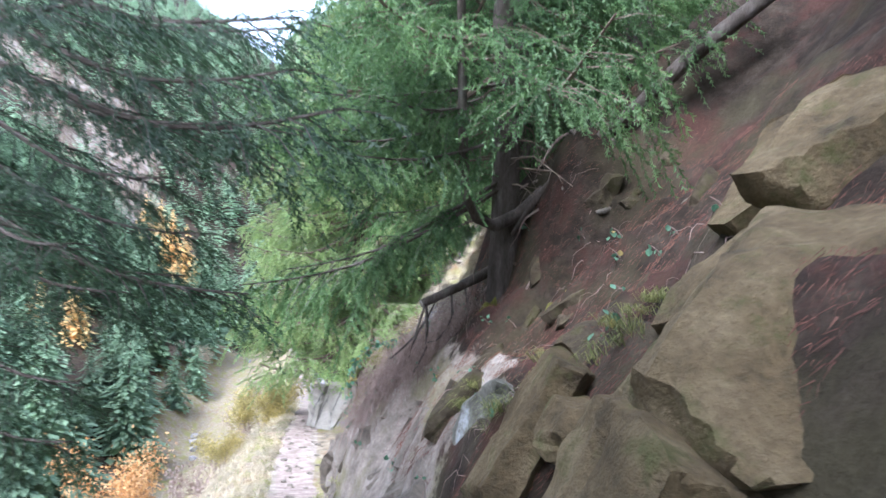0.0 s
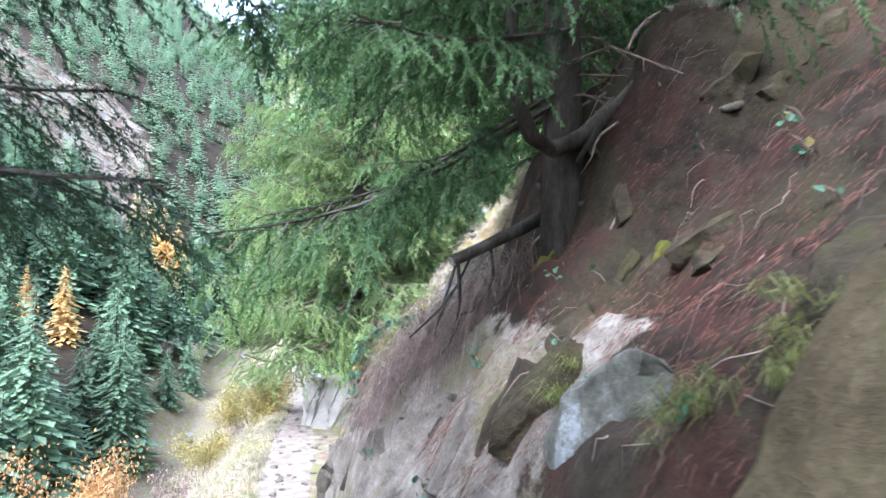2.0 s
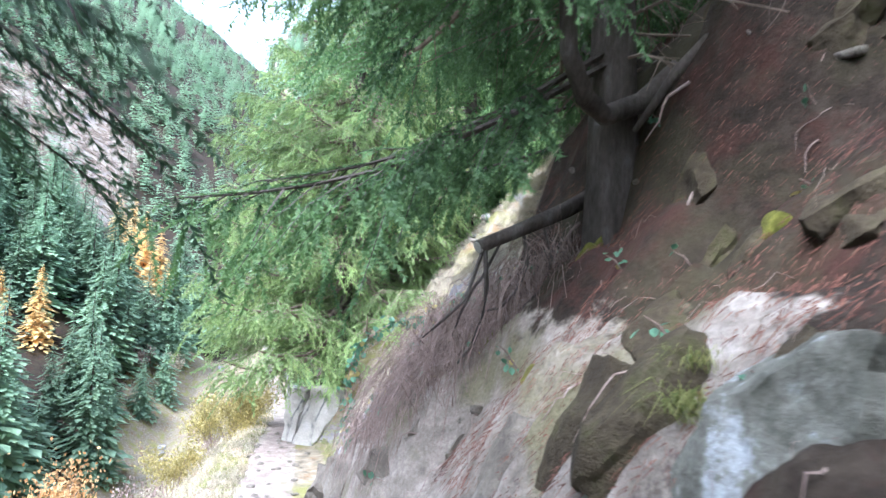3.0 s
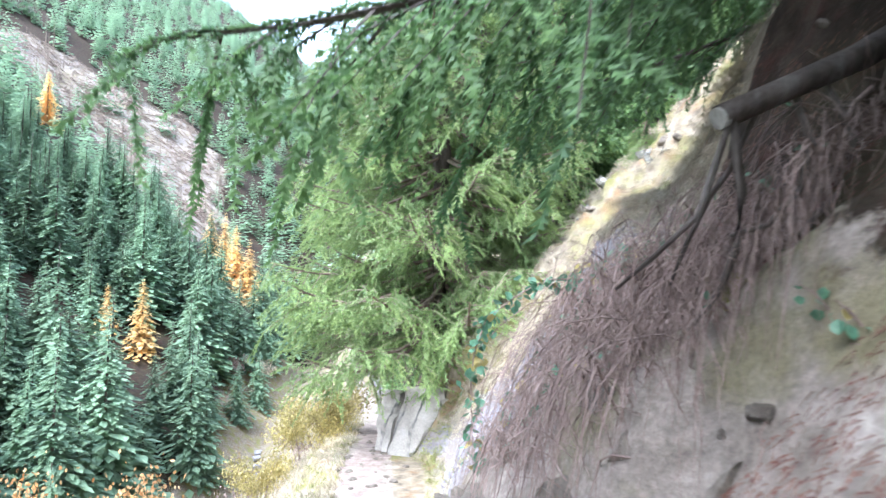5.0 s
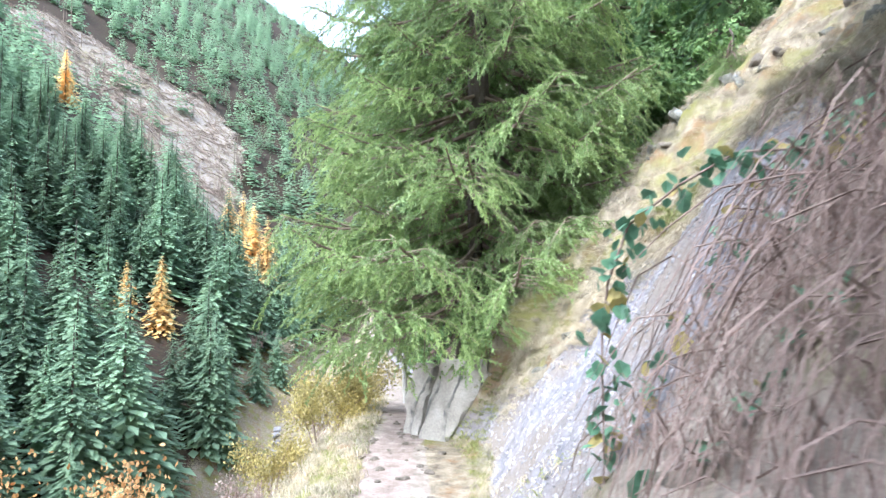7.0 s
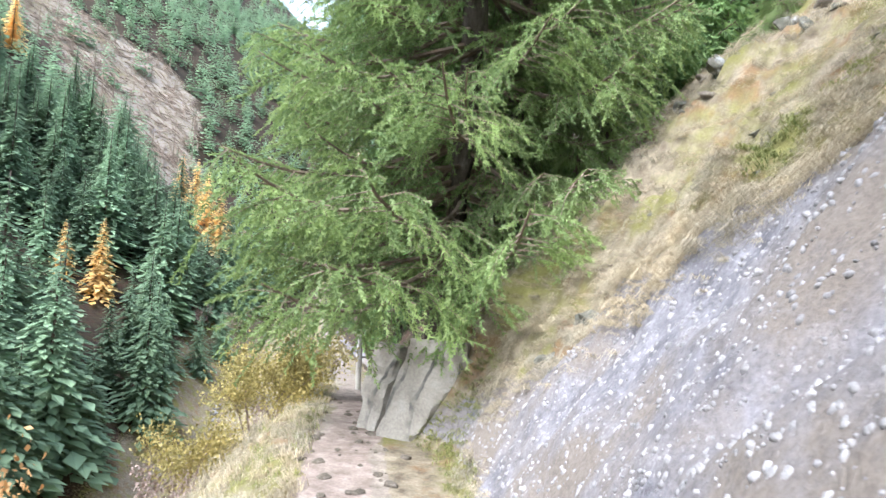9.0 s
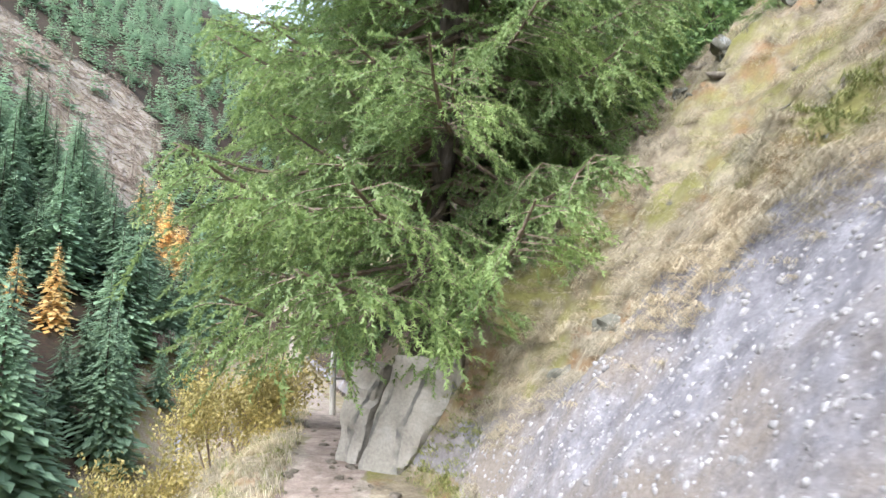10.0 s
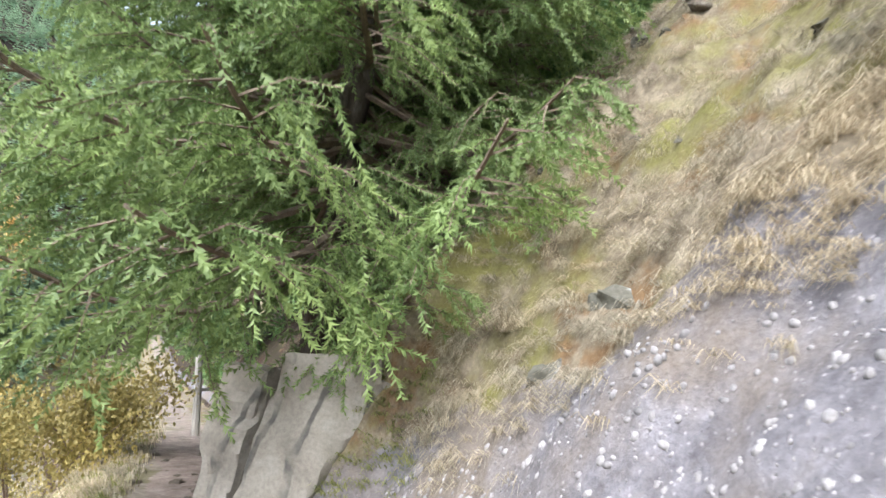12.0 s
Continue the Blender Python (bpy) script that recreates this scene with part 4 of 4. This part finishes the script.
def litter():
    rng = random.Random(55)
    verts, faces = [], []
    for _ in range(34000):
        x, y, z, d = slope_point(rng, 1.6, 8.6, 0.45, 3.2)
        if noise.noise(Vector((d * 1.1 + y * 0.5, y * 0.5 - d * 0.4, 4))) < -0.08:
            continue
        a, l = rng.uniform(-0.9, 0.9), rng.uniform(0.025, 0.09)
        v = Vector((-math.cos(a) * 0.62, math.sin(a), -math.cos(a) * 0.72)) * l
        w = Vector((0.0, 0.0018, 0.0018))
        p = Vector((x, y, z + rng.uniform(0.004, 0.025)))
        i = len(verts)
        verts += [p - w, p + w, p + v]
        faces.append((i, i + 1, i + 2))
    tagged(new("needle_litter", mesh_of("needle_litter", verts, faces, M_litter)), "red-brown fallen needles and twigs covering the bank", "needle litter", kind="stuff")


litter()


def bramble(seed, n, y0, y1, d0, d1, span, name, label, arch=0.4, wild=0.35):
    """Dead arching stems hanging down the bank."""
    rng = random.Random(seed)
    bits = []
    for _ in range(n):
        x, y, z, d = slope_point(rng, y0, y1, d0, d1)
        l = span * rng.uniform(0.5, 1.2)
        way = Vector((-0.5 + rng.gauss(0, 0.6 * wild), rng.gauss(0, wild), 0))
        up = arch * rng.uniform(0.15, 1.0)
        pts = []
        for k in range(6):
            u = k / 5
            pts.append(Vector((x, y, z)) + way * l * u + Vector((0, 0, up * math.sin(u * 3.1) - 0.75 * l * u * u)) + Vector((rng.gauss(0, 0.015), rng.gauss(0, 0.02), rng.gauss(0, 0.015))))
        end = pts[-1]
        if end.x - trail_x(end.y) < foot(end.y) + 0.05 or end.y > 9.15:
            continue
        r = 0.0013 + 0.0042 * rng.random() ** 3
        bits.append(tube(pts, [r, r, r * 0.9, r * 0.8, r * 0.6, r * 0.3], 3))
    return tagged(new(name, mesh_of(name, *joined(bits), M_dead)), label, "brambles", kind="stuff")


bramble(3, 1150, 7.0, 8.5, 0.35, 1.8, 0.62, "bramble_thicket", "tangle of dead brown bramble stems hanging over the bank", 0.4, 0.5)
bramble(6, 420, 6.9, 8.4, 0.7, 1.6, 0.4, "bramble_tangle", "knotted dead bramble stems in the hollow of the bank", 0.5, 0.9)
bramble(4, 140, 8.5, 9.1, 0.9, 1.6, 0.4, "bramble_stems", "thin dead stems hanging down the rock face", 0.2)
bramble(5, 150, 3.0, 7.2, 0.5, 2.4, 0.35, "fallen_twigs", "thin fallen twigs lying on the bank", 0.06)

LEAF = {}
for key, m in (("green", M_leaf_green), ("yellow", M_leaf_yellow)):
    LEAF[key] = mesh_of("leaf", [(0, 0, 0), (0.35, 0.42, 0.06), (0.75, 0.34, 0.05), (1, 0, -0.05), (0.75, -0.34, 0.05), (0.35, -0.42, 0.06), (0.5, 0, -0.06)], [(0, 6, 1), (1, 6, 2), (2, 6, 3), (3, 6, 4), (4, 6, 5), (5, 6, 0)], m)


def vine(points, leaves, seed, label, size=0.085, name="bramble_vine"):
    rng = random.Random(seed)
    root = thing(name, points[0], label, "vine", "bramble vines")
    local = [Vector(p) - Vector(points[0]) for p in points]
    put("stem", mesh_of("stem", *tube(local, [0.005] * (len(local) - 1) + [0.002], 5), M_dead), root)
    for k in range(leaves):
        u = (k + rng.random()) / leaves * (len(local) - 1)
        i = min(int(u), len(local) - 2)
        p = local[i].lerp(local[i + 1], u - i) + Vector((rng.gauss(0, 0.035), rng.gauss(0, 0.035), rng.gauss(0, 0.03)))
        me = LEAF["yellow" if rng.random() < 0.14 else "green"]
        put("leaf", me, root, Matrix.Translation(p) @ Euler((rng.uniform(-0.6, 0.6), rng.uniform(0.2, 1.5), rng.uniform(0, 6.3))).to_matrix().to_4x4() @ Matrix.Scale(size * rng.uniform(0.7, 1.3), 4))
    return root


def bank(y, d, lift=0.03):
    o = foot(y) + d
    return (trail_x(y) + o, y, land(o, y) + lift)


vine([(-0.5, 8.5, 0.46), (-0.80, 8.52, 0.45), (-1.0, 8.52, 0.33), (-1.18, 8.52, 0.18), (-1.25, 8.52, -0.03), (-1.27, 8.52, -0.22), (-1.26, 8.54, -0.5), (-1.25, 8.56, -0.8)], 130, 1, "arching bramble with blue-green leaves hanging before the rock", 0.062)
vine([bank(8.5, 1.2, 0.1), bank(8.6, 0.95, 0.1), bank(8.75, 0.65, 0.08), bank(8.8, 0.4, 0.05)], 40, 2, "trailing bramble with green and yellow leaves")
vine([bank(7.7, 0.9, 0.08), bank(7.9, 0.7, 0.1), bank(8.1, 0.45, 0.07), bank(8.2, 0.25, 0.04)], 24, 3, "bramble sprig with green leaves on the bank")
vine([bank(8.7, 1.9, 0.1), bank(8.9, 1.75, 0.15), bank(9.1, 1.6, 0.15), bank(9.2, 1.5, 0.1)], 30, 4, "leafy green and yellow shoots on the bank's rim", 0.08)
for k, (y, d) in enumerate(((8.55, 1.9), (8.75, 1.5), (8.9, 1.2), (8.3, 1.5), (8.95, 1.75))):
    vine([bank(y, d, 0.08), bank(y + 0.08, d - 0.2, 0.12), bank(y + 0.12, d - 0.4, 0.09), bank(y + 0.1, d - 0.6, 0.04)], 22, 40 + k, "bramble shoot with green and yellow leaves on the bank", 0.07)
rng_v = random.Random(66)
for k in range(34):
    y, d = rng_v.uniform(2.6, 8.2), rng_v.uniform(0.3, 2.2)
    p = Vector(bank(y, d, 0))
    vine([p, p + Vector((-0.04, 0, 0.05)), p + Vector((-0.08, rng_v.uniform(-0.05, 0.05), 0.08))], rng_v.randint(3, 7), 100 + k, "small green seedling on the bank", 0.045, "seedling")
for k, (y, d, r) in enumerate(((5.6, 1.9, 0.10), (5.45, 1.75, 0.07), (7.0, 1.8, 0.12), (6.8, 1.6, 0.08), (6.2, 1.0, 0.06), (7.4, 1.2, 0.10), (4.9, 1.4, 0.06), (3.2, 0.6, 0.08))):
    ob = put("moss_cushion", rock_mesh("moss_cushion", 300 + k, (r * 0.6, r, r * 1.2), M_moss, 4, 0.02, 5), None, pose(*bank(y, d, 0.0), 0, 30, 0))
    tagged(ob, "yellow-green moss cushion on the earth bank", "moss", "moss cushions")


# ---- fallen log, roots, bent trunk ----
def limb(name, pts, radii, label, category, material=None, sides=10):
    base_p = Vector(pts[0])
    t = thing(name, pts[0], label, category)
    put("trunk", mesh_of(name, *tube([Vector(p) - base_p for p in pts], radii, sides, 0.1, random.Random(len(pts))), material or M_bark, True), t)
    return t


log = limb("fallen_log", [(-0.23, 7.02, 1.08), (0.1, 7.12, 1.24), (0.45, 7.3, 1.42), (0.9, 7.5, 1.7), (1.5, 7.7, 2.1)], [0.05, 0.054, 0.058, 0.064, 0.07], "broken dark log sticking out of the bank with hanging roots", "log")
put("cut_face", mesh_of("cut_face", *tube([(-0.012, -0.004, -0.006), (0.01, 0.003, 0.005)], [0.044, 0.047], 12), M_wood), log, None, "pale grey sawn end")
rng_l = random.Random(12)
ROOTS = (
    ([(0.05, 0, -0.02), (0.07, -0.02, -0.3), (0.06, 0.0, -0.5), (0.0, 0.03, -0.68), (-0.1, 0.08, -0.84)], 0.017),
    ([(0.03, 0, -0.03), (-0.02, 0.02, -0.2), (-0.07, 0.05, -0.38), (-0.22, 0.14, -0.54), (-0.36, 0.22, -0.68)], 0.013),
    ([(0.16, 0.05, 0.04), (0.05, 0.05, -0.2), (-0.02, 0.07, -0.3), (-0.1, 0.12, -0.5), (-0.14, 0.2, -0.66)], 0.011),
    ([(0.34, 0.12, 0.12), (0.36, 0.04, -0.1), (0.30, 0.02, -0.28), (0.18, 0.02, -0.42), (0.05, 0.05, -0.46)], 0.014),
    ([(0.5, 0.2, 0.2), (0.55, 0.1, -0.05), (0.5, 0.06, -0.25), (0.36, 0.06, -0.4), (0.3, 0.08, -0.6)], 0.012),
)
for pts, r in ROOTS:
    put("root", mesh_of("root", *tube(pts, [r, r * 1.1, r, r * 0.85, r * 0.5], 7, 0.12, rng_l), M_bark, True), log)
limb("bent_trunk", [(0.02, 6.28, 6.0), (0.10, 6.3, 4.2), (0.16, 6.33, 2.9), (0.22, 6.40, 2.3), (0.36, 6.52, 2.05), (0.55, 6.7, 1.99), (0.85, 6.85, 2.15), (1.2, 6.95, 2.5)], [0.035, 0.045, 0.05, 0.056, 0.065, 0.07, 0.08, 0.08], "thin bent trunk curving out of the bank", "trunk")
limb("bank_root", [(2.9, 5.3, 4.1), (2.3, 5.6, 3.6), (1.8, 5.9, 3.1), (1.35, 6.3, 2.7), (1.0, 6.6, 2.3), (0.75, 6.7, 1.9)], [0.07, 0.08, 0.06, 0.06, 0.04, 0.02], "dark bare root running along the bank's edge", "root")
for k in range(9):
    y, d = rng_l.uniform(5.6, 8.2), rng_l.uniform(1.75, 2.3)
    p = Vector(bank(y, d, 0.05))
    side, fall = rng_l.uniform(-0.2, 0.2), rng_l.uniform(0.35, 0.6)
    pts = [p + Vector((-0.3 * u + rng_l.gauss(0, 0.012), side * u + 0.05 * math.sin(u * 6), 0.08 * math.sin(u * 3) - fall * u)) for u in (0, 0.2, 0.4, 0.6, 0.8, 1)]
    limb("bank_root", pts, [0.013, 0.012, 0.011, 0.009, 0.006, 0.003], "thin bare root hanging from the bank's lip", "root", M_dead, 5)


# ---- shrubs and the fence post ----
def shrub(at, height, radius, leaves, size, material, seed, label, stems=9, name="shrub"):
    rng = random.Random(seed)
    root = thing(name, at, label, "shrub")
    ends = []
    for k in range(stems):
        a, r = rng.uniform(0, 6.283), radius * rng.uniform(0.3, 1.0)
        tip = Vector((math.cos(a) * r, math.sin(a) * r, height * rng.uniform(0.6, 1.0)))
        mid = tip * 0.5 + Vector((0, 0, height * 0.12))
        put("stem", mesh_of("stem", *tube([(0, 0, -0.2), mid, tip], [0.012, 0.008, 0.003], 4), M_dead), root)
        ends.append((mid, tip))
    verts, faces = [], []
    for _ in range(leaves):
        mid, tip = rng.choice(ends)
        p = mid.lerp(tip, rng.uniform(0.0, 1.1)) + Vector((rng.gauss(0, 0.16), rng.gauss(0, 0.16), rng.gauss(0, 0.12))) * radius
        q = Euler((rng.uniform(0, 6), rng.uniform(0, 6), rng.uniform(0, 6))).to_matrix()
        l = size * rng.uniform(0.6, 1.3)
        i = len(verts)
        verts += [p, p + q @ Vector((l * 0.5, l * 0.3, 0)), p + q @ Vector((l, 0, 0.1 * l)), p + q @ Vector((l * 0.5, -l * 0.3, 0))]
        faces += [(i, i + 1, i + 2), (i, i + 2, i + 3)]
    put("foliage", mesh_of("foliage", verts, faces, material), root)
    return root


shrub(base(-4.62, 17.2), 1.25, 0.8, 5200, 0.05, M_leaf_yellow, 1, "yellow autumn shrub on the trail's outer edge")
shrub(base(-5.1, 16.9), 1.4, 0.85, 4600, 0.05, M_leaf_yellow, 2, "yellow autumn shrub below the trail's edge")
shrub(base(-5.7, 16.0), 1.4, 0.85, 4200, 0.05, M_leaf_yellow, 8, "yellow autumn shrub low on the grassy slope")
shrub(base(-5.2, 18.3), 1.2, 0.8, 3600, 0.05, M_leaf_yellow, 3, "yellow-green autumn shrub beside the fence post")
shrub(base(-6.9, 13.2), 4.2, 1.2, 4200, 0.07, M_leaf_rust, 4, "rust and orange autumn shrub on the steep slope")
shrub(base(-8.2, 12.4), 4.6, 1.2, 3600, 0.07, M_leaf_rust, 5, "rust-coloured shrub on the steep slope")
shrub(base(-45.6, 103), 5, 2.2, 1500, 0.3, M_dead, 6, "leafless grey bush by the stream", 20)
shrub(base(-42.5, 108), 5, 2.0, 1500, 0.3, M_grass_dry, 7, "pale tawny bush by the stream", 20)

rng_b = random.Random(91)
for k in range(22):
    y = rng_b.uniform(19, 62)
    o = -rng_b.uniform(2.5, 13)
    x = trail_x(y) + o
    shrub(base(x, y), rng_b.uniform(1.2, 2.6), rng_b.uniform(0.8, 1.5), 900, 0.10, (M_dead, M_grass_dry, M_leaf_yellow, M_grass_dry)[k % 4], 120 + k, ("grey leafless scrub on the steep slope", "tawny dry scrub on the steep slope", "yellow autumn scrub on the steep slope", "tawny dry scrub on the steep slope")[k % 4], 8)

post = thing("fence_post", (-4.0, 19.3, land_at(-4.0, 19.3) - 0.1), "leaning grey weathered wooden fence post at the trail", "fence post")
put("pole", mesh_of("pole", *tube([(0, 0, 0), (-0.03, 0, 0.6), (-0.06, 0, 1.15), (-0.062, 0, 1.2)], [0.055, 0.052, 0.05, 0.035], 8, 0.06, random.Random(2)), M_wood), post)
put("rail", mesh_of("rail", *tube([(-0.02, 0.03, 0.72), (0.2, 0.25, 0.70), (0.45, 0.5, 0.74)], [0.022, 0.02, 0.012], 6), M_wood), post)
